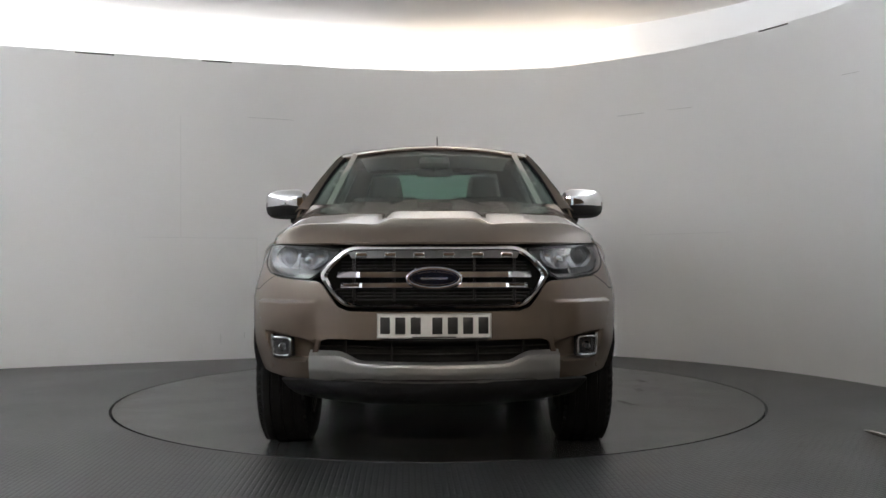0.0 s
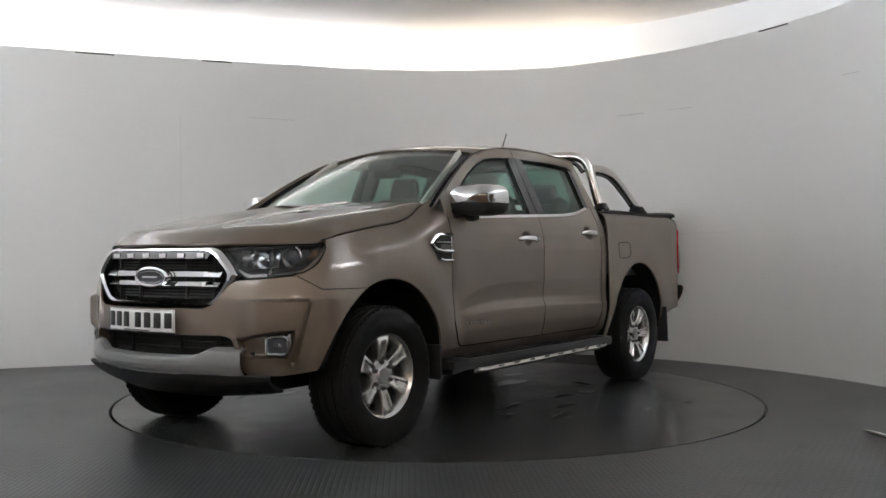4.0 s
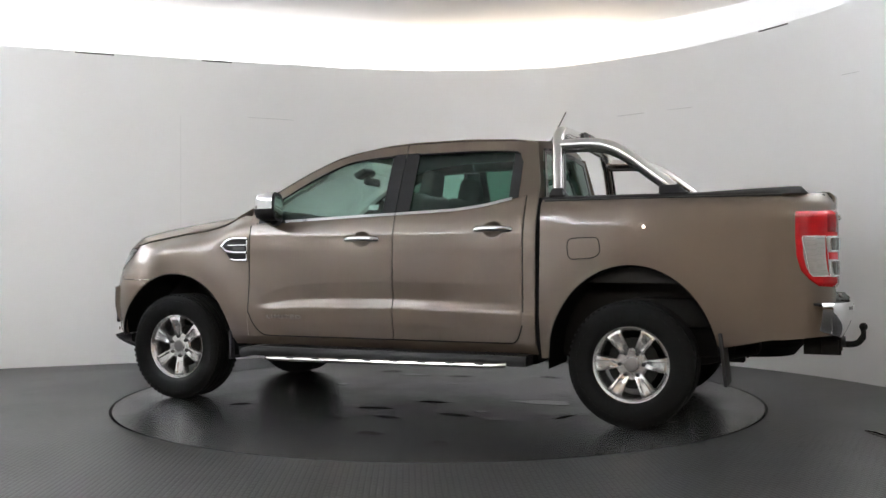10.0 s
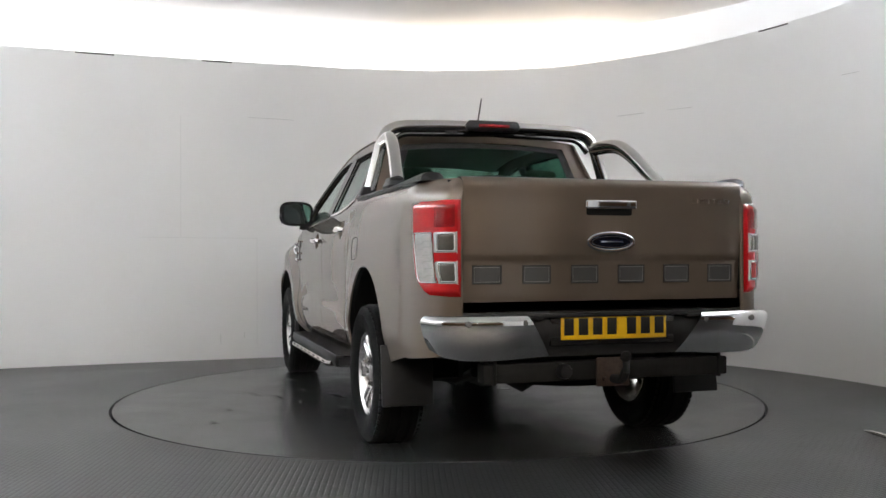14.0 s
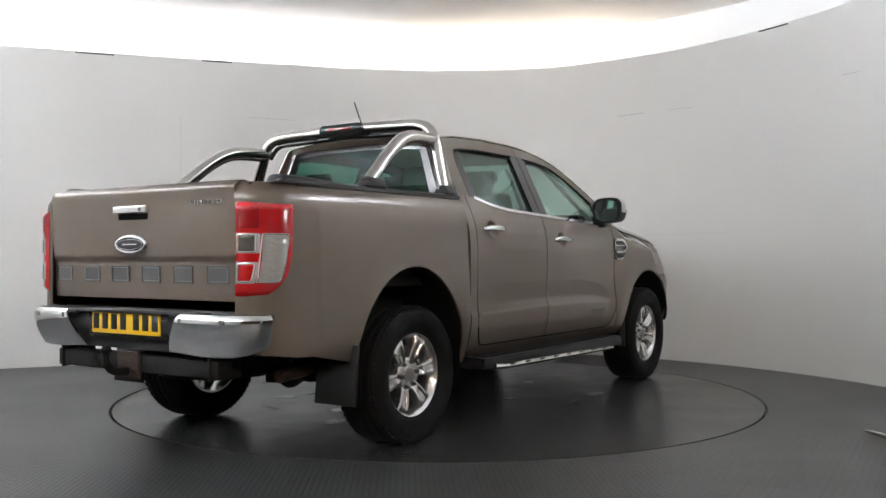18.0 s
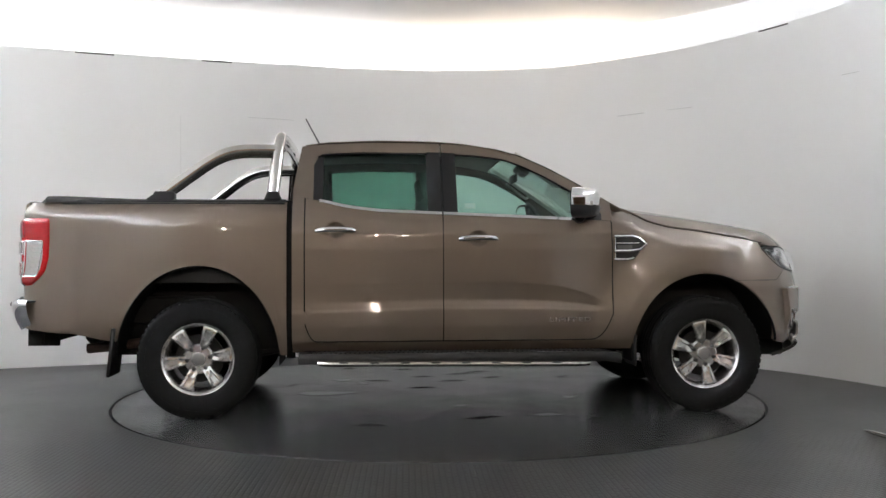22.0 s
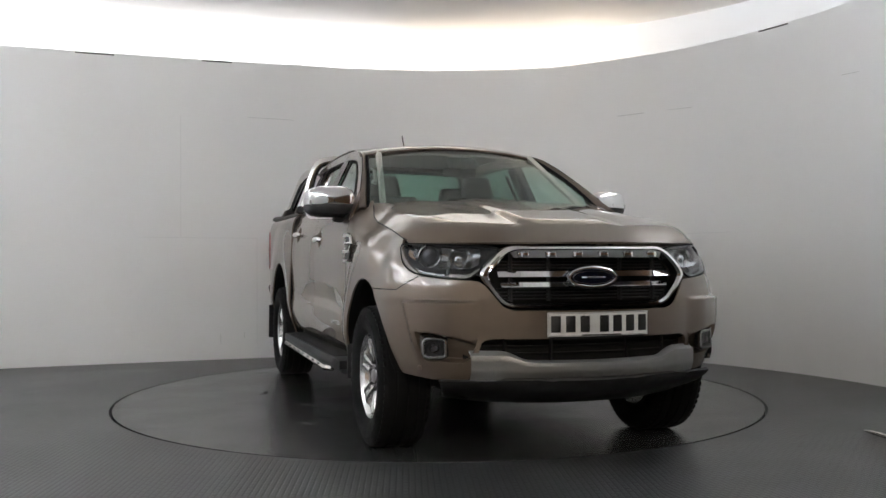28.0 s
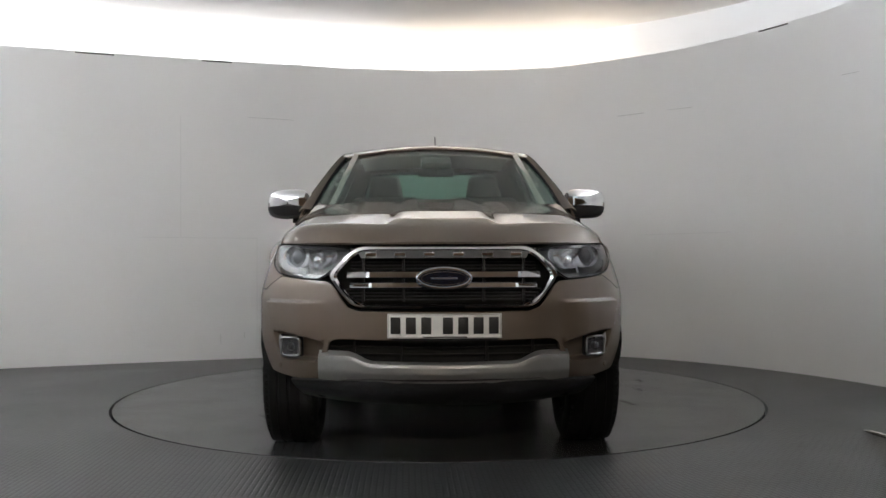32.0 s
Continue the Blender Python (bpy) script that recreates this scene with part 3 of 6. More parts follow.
def body_sides():
    for s in (1, -1):
        # wing
        def lo(x):
            z = 0.41 if x < FRONT_X else 0.845 + 0.065 * max(0, (x - 2.092) / 0.086)
            return arch(x, FRONT_X, FA, FB, z)

        def hi(x):
            return BONNET_EDGE(x) if x < 2.0 else max(lo(x) + 0.002, min(BONNET_EDGE(x), 1.062 - max(0, (x - 2.01) / 0.168) ** 0.85 * 0.145))
        part("front_wing", panel(1.006, 2.177, lo, hi, nose_y, s, 110, 30), PAINT, TRUCK)
        # lip and black inner arch
        for xc, a, b, fn in ((FRONT_X, FA, FB, side_y), (REAR_X, RA, RB, bed_y)):
            def liner(u, v, xc=xc, a=a, b=b, fn=fn):
                t = math.pi * (0.055 + 0.965 * u) if xc > 0 else math.pi * (-0.02 + 1.0 * u)
                x, z = xc + a * math.cos(t), 0.36 + b * math.sin(t)
                return Vector((x, s * (min(fn(x, max(0.45, z)), 0.925) - 0.010 - 0.42 * v), z))
            part("wheel_arch_liner", grid(liner, 40, 4, 0.004), SEAL, TRUCK, "black wheel arch liner")

            def lip(u, v, xc=xc, a=a, b=b, fn=fn):
                t = math.pi * (0.06 + 0.90 * u)
                k = 1.0 - 0.012 * v
                x, z = xc + a * k * math.cos(t), 0.36 + b * k * math.sin(t)
                return Vector((x, s * (fn(x, max(0.45, z)) - 0.012 - 0.02 * v), z))
            part("arch_lip", grid(lip, 40, 3, 0.003), SEAL, TRUCK, "black arch edge strip")
        # front door
        def dlo(x):
            return 0.472 + 0.16 * max(0, (x - 0.86) / 0.14) ** 2.5
        door = part("front_door", panel(-0.080, 0.998, dlo, BELT, door_y, s, 112, 110), PAINT, TRUCK)

        def rlo(x):
            return 0.472 + 0.11 * max(0, (-0.875 - x) / 0.077) ** 2.5
        rear = part("rear_door", panel(-0.952, -0.087, rlo, BELT, door_y, s, 90, 110), PAINT, TRUCK)
        # cab corner behind the rear door
        part("cab_corner", panel(-1.034, -0.9605, lambda x: 0.40, lambda x: 1.44, side_y, s, 8, 90), PAINT, TRUCK)

        def chi(x):
            return ROOF_EDGE(x) if x > -0.985 else ROOF_EDGE(-0.985) - (-0.985 - x) / 0.049 * 0.28
        part("rear_pillar", panel(-1.034, -0.872, lambda x: max(BELT(x) + 0.002, 1.35), chi, side_y, s, 20, 14), PAINT, TRUCK)
        # door frames above the glass
        part("window_frame", panel(-0.080, 0.93, lambda x: max(WIN_TOP(x) if x < 0.845 else BELT(x), BELT(x)), ROOF_EDGE, side_y, s, 60, 6), PAINT, door)
        part("window_frame", panel(-0.90, -0.087, WIN_TOP, ROOF_EDGE, side_y, s, 50, 6), PAINT, rear)
        part("mirror_sail", panel(0.79, 0.94, BELT, lambda x: max(BELT(x) + 0.004, min(WIN_TOP(min(x, 0.84)) + 0.03, 1.40) - max(0, x - 0.84) * 1.2), side_y, s, 10, 6, 0.012, -0.004), BLACK, door, "black mirror mounting corner")
        part("cowl_corner", panel(0.926, 1.008, lambda x: BELT(x) + 0.002, ROOF_EDGE, side_y, s, 8, 8, 0.012, 0.001), PAINT, TRUCK)
        # black pillar covers
        part("pillar_cover", panel(-0.080, 0.012, BELT, lambda x: WIN_TOP(x) + 0.012, side_y, s, 6, 8, 0.012, -0.003), GLOSSBLACK, door, "gloss black pillar cover")
        part("pillar_cover", panel(-0.180, -0.087, BELT, lambda x: WIN_TOP(x) + 0.012, side_y, s, 6, 8, 0.012, -0.003), GLOSSBLACK, rear, "gloss black pillar cover")

        part("pillar_cover", panel(-0.905, -0.842, BELT, lambda x: WIN_TOP(x) + 0.01 if x > -0.87 else WIN_TOP(x) + 0.01 - (-0.87 - x) * 1.5, side_y, s, 6, 8, 0.012, -0.003), GLOSSBLACK, rear, "gloss black pillar cover")
        part("door_glass", panel(0.01, 0.82, lambda x: BELT(x) - 0.02, lambda x: WIN_TOP(x) + 0.01, side_y, s, 40, 8, 0.004, 0.014), GLASS, door, "green tinted side window")
        part("door_glass", panel(-0.87, -0.17, lambda x: BELT(x) - 0.02, lambda x: WIN_TOP(x) + 0.01, side_y, s, 40, 8, 0.004, 0.014), DARKGLASS, rear, "dark green tinted side window")
        # seals round the glass
        seal = bmesh.new()
        add_tube(seal, [(x, s * (side_y(x, WIN_TOP(x)) + 0.001), WIN_TOP(x)) for x in np.linspace(0.80, 0.0, 24)], 0.007, 6)
        part("window_seal", seal, SEAL, door)
        seal = bmesh.new()
        add_tube(seal, [(x, s * (side_y(x, WIN_TOP(x)) + 0.001), WIN_TOP(x)) for x in np.linspace(-0.17, -0.88, 24)], 0.007, 6)
        part("window_seal", seal, SEAL, rear)
        # chrome belt strips
        part("belt_trim", panel(-0.080, 0.80, lambda x: BELT(x) - 0.008, lambda x: BELT(x) + 0.010, side_y, s, 40, 3, 0.012, -0.006), CHROME, door, "chrome waist strip")
        part("belt_trim", panel(-0.865, -0.087, lambda x: BELT(x) - 0.008, lambda x: BELT(x) + 0.010, side_y, s, 40, 3, 0.012, -0.006), CHROME, rear, "chrome waist strip")
        # sill
        part("sill", panel(-1.03, 1.15, lambda x: 0.405, lambda x: 0.464, side_y, s, 40, 4), PAINT, TRUCK)
        part("sill_underside", panel(-0.98, 1.10, lambda x: 0.335, lambda x: 0.404, lambda x, z: 0.77, s, 4, 2, 0.05), UNDER, TRUCK, "black underside")
        # painted jambs low down, black gaps higher up
        part("door_jamb", panel(0.83, 1.02, lambda x: 0.46, lambda x: 0.72, side_y, s, 8, 8, 0.006, 0.004), PAINT, TRUCK)
        part("door_jamb", panel(-0.975, -0.84, lambda x: 0.42, lambda x: 0.66, side_y, s, 8, 8, 0.006, 0.004), PAINT, TRUCK)
        for x0, x1, z0, z1 in ((-0.10, -0.065, 0.46, 1.29), (-0.975, -0.94, 0.58, 1.40), (0.97, 1.02, 0.64, 1.25), (-1.075, -1.02, 0.36, 1.36)):
            part("shut_line", panel(x0, x1, lambda x: z0, lambda x: z1, side_y, s, 2, 12, 0.006, 0.014), SEAL, TRUCK, "black gap between panels")
        low = [(x, dlo(x)) for x in np.linspace(0.9985, 0.80, 16)] + [(x, 0.4705) for x in np.linspace(0.7, -0.8, 20)] + [(x, rlo(x)) for x in np.linspace(-0.85, -0.9525, 14)]
        part("shut_line", tube([(x, s * (side_y(x, z) - 0.002), z - 0.002) for x, z in low], 0.0042, 6), SEAL, TRUCK, "black gap between panels")
        part("shut_line", tube([(1.003, s * (side_y(1.003, z) - 0.003), z) for z in np.linspace(0.62, 1.22, 16)], 0.004, 6), SEAL, TRUCK, "black gap between panels")
        part("shut_line", tube([(x, s * (nose_y(x, 0.844) - 0.0015), 0.8435) for x in np.linspace(1.96, 2.09, 8)] + [(x, s * (nose_y(x, lo(x)) - 0.0015), lo(x) - 0.0015) for x in np.linspace(2.095, 2.177, 6)], 0.003, 6), SEAL, TRUCK, "black gap between panels")
        part("shut_line", tube([(x, s * (side_y(x, ROOF_EDGE(x)) + 0.0), ROOF_EDGE(x)) for x in np.linspace(0.93, -0.90, 40)], 0.0035, 6), SEAL, TRUCK, "black gap between panels")
        part("shut_line", tube([(x, s * (nose_y(x, BONNET_EDGE(x)) - 0.001), BONNET_EDGE(x) + 0.001) for x in np.linspace(1.10, 2.02, 30)], 0.0035, 6), SEAL, TRUCK, "black gap beside the bonnet")
        # load bed
        def blo(x):
            z = 0.385 if x > REAR_X else 0.47 + 0.10 * max(0, (-2.05 - x) / 0.5)
            return arch(x, REAR_X, RA, RB, z)
        plan = arc([(-2.38, 0.0, 0), (-2.50, 0.010, 0), (-2.61, 0.040, 0), (-2.69, 0.095, 0), (-2.712, 0.175, 0)], 6, 0.07)

        def sweep(u, v):
            if u < 0.8:
                x = -1.066 - (2.38 - 1.066) * u / 0.8
                lo = blo(x)
                z = lo + (1.347 - lo) * v
                return Vector((x, s * bed_y(x, z), z))
            k = (u - 0.8) / 0.2 * (len(plan) - 1)
            i = min(int(k), len(plan) - 2)
            p = plan[i].lerp(plan[i + 1], k - i)
            lo = blo(-2.38) + (0.575 - blo(-2.38)) * (u - 0.8) / 0.2
            z = lo + (1.347 - lo) * v
            return Vector((p.x + 0.03 * step(1.28, 1.35, z) * (u - 0.8) / 0.2, s * (bed_y(-2.38, z) - p.y), z))
        bm = grid(sweep, 110, 26)
        geo = bmesh.ops.extrude_face_region(bm, geom=bm.faces[:])
        for v_ in [g for g in geo["geom"] if isinstance(g, bmesh.types.BMVert)]:
            v_.co += Vector((0.008 if v_.co.x < -2.6 else 0, -s * 0.010, 0))
        part("bed_side", bm, PAINT, TRUCK)
        # rail caps on the bed
        def cap(u, v):
            x = -1.075 - 1.50 * u
            a = math.pi * v
            end = math.sqrt(max(0.0, 1 - max(0, (u - 0.965) / 0.035) ** 2))
            h = (0.022 + 0.020 * step(0.55, 0.97, u)) * end
            return Vector((x, s * (0.785 + 0.055 * (0.35 + 0.65 * end) * math.cos(a)), 1.345 + h * math.sin(a) ** 0.6))
        part("bed_rail_cap", grid(cap, 40, 10, 0.003), BLACK, TRUCK, "black plastic bed rail cap")


def bonnet_and_roof():
    HOOD_X = Curve(sorted((abs(p.y), p.x - 0.010) for p in (nose_at(0.5 - k / 60, 1.062) for k in range(0, 25, 2))), 0.01)
    HOOD_W = Curve([(x, min(0.83, nose_y(x, BONNET_EDGE(x)) - 0.004)) for x in (1.05, 1.15, 1.25, 1.4, 1.55, 1.7, 1.8, 1.9, 2.0, 2.07)], 0.02)

    def hood(u, v):
        q = 2 * u - 1
        xe = 1.09 + (2.06 - 1.09) * v
        w = HOOD_W(xe)
        y = q * w
        xf = HOOD_X(abs(y))
        xr = 1.155 - 0.10 * y * y
        x = xr + (xf - xr) * v
        m, e = BONNET_MID(x), BONNET_EDGE(x)
        z = m + (e - m) * (0.08 * abs(q) ** 2.2 + 0.92 * abs(q) ** 8)
        z += 0.014 * (1 - step(0.17, 0.25, abs(y) - 0.05 * v)) * (1 - step(0.75, 0.98, v)) - 0.010 * math.exp(-((abs(y) - 0.60 + 0.05 * v) / 0.08) ** 2) * (1 - v)
        k = max(0, (v - 0.86) / 0.14) ** 2.4
        z = z * (1 - k) + 1.060 * k - 0.0
        return Vector((x, y, z))
    part("bonnet", grid(hood, 80, 60, -0.012), PAINT, TRUCK)

    def roof(u, v):
        x = 0.44 - 1.43 * u
        q = 2 * v - 1
        e = ROOF_EDGE(x)
        ye = HW(e)
        xx = x - 0.06 * q * q * (1 - u) + 0.03 * q * q * u
        return Vector((xx, q * ye, e + (0.042 + 0.020 * (1 - step(0.0, 0.3, u))) * (1 - q * q)))
    part("roof", grid(roof, 40, 36, -0.01), PAINT, TRUCK)

    for s in (1, -1):
        def pillar(u, v):
            x = 1.13 - 0.69 * u
            e = ROOF_EDGE(x)
            a = Vector((x, s * HW(e), e))
            b = screen(0.5 + s * 0.5, u) + Vector((0.0, 0, 0.004))
            return a.lerp(b, v) + Vector((0, s * 0.01 * math.sin(math.pi * v), 0.012 * math.sin(math.pi * v)))
        part("a_pillar", grid(pillar, 30, 5, 0.008), PAINT, TRUCK)
        edge = bmesh.new()
        add_tube(edge, [screen(0.5 + s * 0.497, k / 20) + Vector((0.004, 0, 0.006)) for k in range(21)], 0.009, 6)
        part("windscreen_seal", edge, SEAL, TRUCK)


def screen(u, v):
    """The windscreen: u across, v from its foot to its head."""
    q = 2 * u - 1
    w = 0.768 + (0.612 - 0.768) * v
    x = 1.15 - 0.71 * v - 0.10 * q * q * (1 - 0.3 * v) + 0.02 * math.sin(math.pi * v)
    z = 1.285 + 0.441 * v - 0.054 * q * q * v + 0.018 * math.sin(math.pi * v)
    return Vector((x, q * w, z))


def cab_back():
    part("windscreen", grid(screen, 30, 16, 0.004), SCREENGLASS, TRUCK, "green tinted laminated windscreen")
    part("windscreen_band", grid(lambda u, v: screen(u, -0.01 + 0.05 * v) + Vector((0.002, 0, 0.003)), 30, 2, 0.002), SEAL, TRUCK, "black printed band")
    part("scuttle", grid(lambda u, v: Vector((1.10 + 0.11 * v - 0.10 * (2 * u - 1) ** 2, (2 * u - 1) * 0.75, 1.262 + 0.012 * v)), 20, 3, 0.01), BLACK, TRUCK, "black plastic scuttle panel")

    def back(u, v, z0, z1, y0, y1):
        q = y0(0) + (y1(0) - y0(0)) * u
        z = z0(q) + (z1(q) - z0(q)) * v
        y = q * (HW(z) - 0.004)
        return Vector((-1.034 + 0.045 * step(1.33, 1.74, z) + 0.03 * abs(q) ** 6, y, z))
    top = lambda q: 1.722 + 0.042 * (1 - q * q)
    lid = lambda q: 1.672 + 0.035 * (1 - q * q)
    for n_, z0, z1, a, b in (("cab_back", lambda q: 0.45, lambda q: 1.375, -1, 1), ("cab_back_header", lid, top, -1, 1), ("cab_back_post", lambda q: 1.374, lid, -1, -0.80), ("cab_back_post", lambda q: 1.374, lid, 0.80, 1)):
        part(n_, grid(lambda u, v: back(u, v, z0, z1, lambda k: a, lambda k: b), 24 if b - a > 1 else 6, 20, 0.01), PAINT, TRUCK)

    def pane(u, v, d=0.0):
        q = (2 * u - 1) * 0.84
        z = 1.362 + (lid(q) + 0.012 - 1.362) * v
        return Vector((-1.041 + 0.045 * step(1.33, 1.74, z) - d, q * (HW(z) - 0.004), z))
    w = part("rear_window", grid(lambda u, v: pane(u, v), 20, 8, 0.004), REARGLASS, TRUCK, "dark tinted rear window")
    for u0, u1, v0, v1 in ((0, 1, 0, 0.09), (0, 1, 0.90, 1.0), (0, 0.045, 0.09, 0.90), (0.955, 1, 0.09, 0.90)):
        part("window_border", grid(lambda u, v: pane(u0 + (u1 - u0) * u, v0 + (v1 - v0) * v, 0.003), 20, 3, 0.002), GLOSSBLACK, w)
    bm = bmesh.new()
    add_tube(bm, [(-0.86, 0.02, 1.774), (-0.90, 0.02, 1.797)], [0.022, 0.012], 10)
    ant = part("aerial", bm, BLACK, TRUCK, "black roof aerial base")
    part("aerial_mast", tube([(-0.893, 0.02, 1.79), (-1.005, 0.02, 2.0)], [0.0055, 0.004], 8), BLACK, ant)




# ---------- wheels ----------
def tyre_mesh():
    r = 0.372
    prof = [(0.222, 0.105), (0.232, 0.118), (0.26, 0.131), (0.30, 0.136), (0.335, 0.132), (0.356, 0.120), (0.366, 0.105)]
    tread = [(r, 0.095), (r, 0.062), (r - 0.009, 0.060), (r - 0.009, 0.050), (r, 0.048), (r, 0.008), (r - 0.009, 0.006)]
    half = prof + tread
    full = half + [(a, -b) for a, b in reversed(half)]
    bm = lathe(full, 72)
    for k in range(60):
        a = 2 * math.pi * k / 60
        for s in (1, -1):
            t = Matrix.Rotation(-a, 4, "Y")
            c = t @ Vector((0.3605, s * 0.106, 0))
            add_box(bm, c, (0.012, 0.024, 0.022), 0, t)
    for k in range(36):
        a = 2 * math.pi * k / 36
        t = Matrix.Rotation(-a, 4, "Y")
        add_box(bm, t @ Vector((0.318, 0.1345, 0)), (0.006, 0.004, 0.03), 0, t)
    return bm


def rim_meshes():
    lip = [(0.206, -0.12), (0.196, -0.06), (0.192, 0.05), (0.200, 0.082), (0.212, 0.098), (0.220, 0.106), (0.228, 0.108), (0.230, 0.103), (0.226, 0.10), (0.215, 0.086), (0.212, 0.02), (0.22, -0.12)]
    barrel = lathe(lip + [lip[0]], 64)
    sp = bmesh.new()
    for k in range(6):
        a = math.pi / 2 + k * math.pi / 3
        t = Matrix.Rotation(-a, 4, "Y")
        rows = []
        for r, w, h in ((0.050, 0.026, 0.064), (0.066, 0.028, 0.071), (0.085, 0.030, 0.079), (0.105, 0.032, 0.086), (0.128, 0.035, 0.091), (0.145, 0.038, 0.094), (0.165, 0.041, 0.097), (0.19, 0.045, 0.098), (0.205, 0.049, 0.095), (0.216, 0.053, 0.088)):
            g = 0.010 * step(0.09, 0.12, r) * (1 - step(0.17, 0.20, r))
            c = w * 0.45
            rows.append([t @ Vector((r, y, z)) for y, z in ((h - 0.06, -w + 0.004), (h - 0.010, -w), (h - 0.001, -w + 0.005), (h, -c - 0.004), (h - g, -c + 0.003), (h - g, c - 0.003), (h, c + 0.004), (h - 0.001, w - 0.005), (h - 0.010, w), (h - 0.06, w - 0.004))])
        vs = [[sp.verts.new(p) for p in row] for row in rows]
        for q, w_ in zip(vs, vs[1:]):
            for j in range(9):
                sp.faces.new((q[j], q[j + 1], w_[j + 1], w_[j]))
        sp.faces.new(vs[0])
        sp.faces.new(vs[-1])
    hub = lathe([(0, 0.079), (0.040, 0.078), (0.044, 0.075), (0.082, 0.074), (0.092, 0.066), (0.095, 0.0), (0, 0.0)], 48)
    return barrel, sp, hub


NUT = mat("dark_nut_well", (0.05, 0.048, 0.046), 0.4, 0.7, 0, 0.2, 60)


def wheels():
    meshes = {}

    def keep(name, bm, material):
        ob = part(name, bm, material)
        meshes[name] = ob.data
        bpy.data.objects.remove(ob)
    barrel, sp, hub = rim_meshes()
    keep("tyre", tyre_mesh(), RUBBER)
    keep("rim", barrel, ALLOY)
    keep("spokes", sp, ALLOY)
    keep("hub", hub, ALLOY)
    keep("centre_cap", lathe([(0, 0.090), (0.028, 0.089), (0.037, 0.086), (0.040, 0.07), (0, 0.07)], 32), SILVER)
    keep("wheel_nut", lathe([(0, 0.092), (0.005, 0.092), (0.0085, 0.088), (0.009, 0.0795), (0.0125, 0.079), (0.0125, 0.06), (0, 0.06)], 12), NUT)
    keep("brake_disc", lathe([(0, 0.03), (0.15, 0.03), (0.15, 0.005), (0, 0.005)], 32), UNDER)
    turn0 = {(1, 1): 6, (1, -1): 10, (-1, 1): 30, (-1, -1): -22}
    for i, s in product((1, -1), (1, -1)):
        w = new("wheel")
        w.parent = TRUCK
        w.matrix_basis = pose(FRONT_X if i > 0 else REAR_X, s * 0.785, 0.371, 0, turn0[i, s], 0 if s > 0 else 180)
        tagged(w, "silver six-spoke alloy wheel with black tyre")
        for name in ("tyre", "rim", "spokes", "hub", "centre_cap", "brake_disc"):
            new(name, meshes[name]).parent = w
        for k in range(6):
            n = new("wheel_nut", meshes["wheel_nut"])
            n.parent = w
            a = math.radians(30 + 60 * k)
            n.location = (0.070 * math.cos(a), 0, 0.070 * math.sin(a))


body_sides()
bonnet_and_roof()
cab_back()
wheels()


# ---------- front end ----------

FOG = Vector((2.285, 0.705, 0))
FOG_OUT = Vector((0.76, 0.65, 0)).normalized()
FOG_SIDE = Vector((-FOG_OUT.y, FOG_OUT.x, 0))
FOG_EDGE = [(-0.165, 0.022), (-0.125, -0.055), (-0.09, -0.070), (0.085, -0.066), (0.118, 0.0), (0.128, 0.076), (0.06, 0.074), (-0.08, 0.050)]


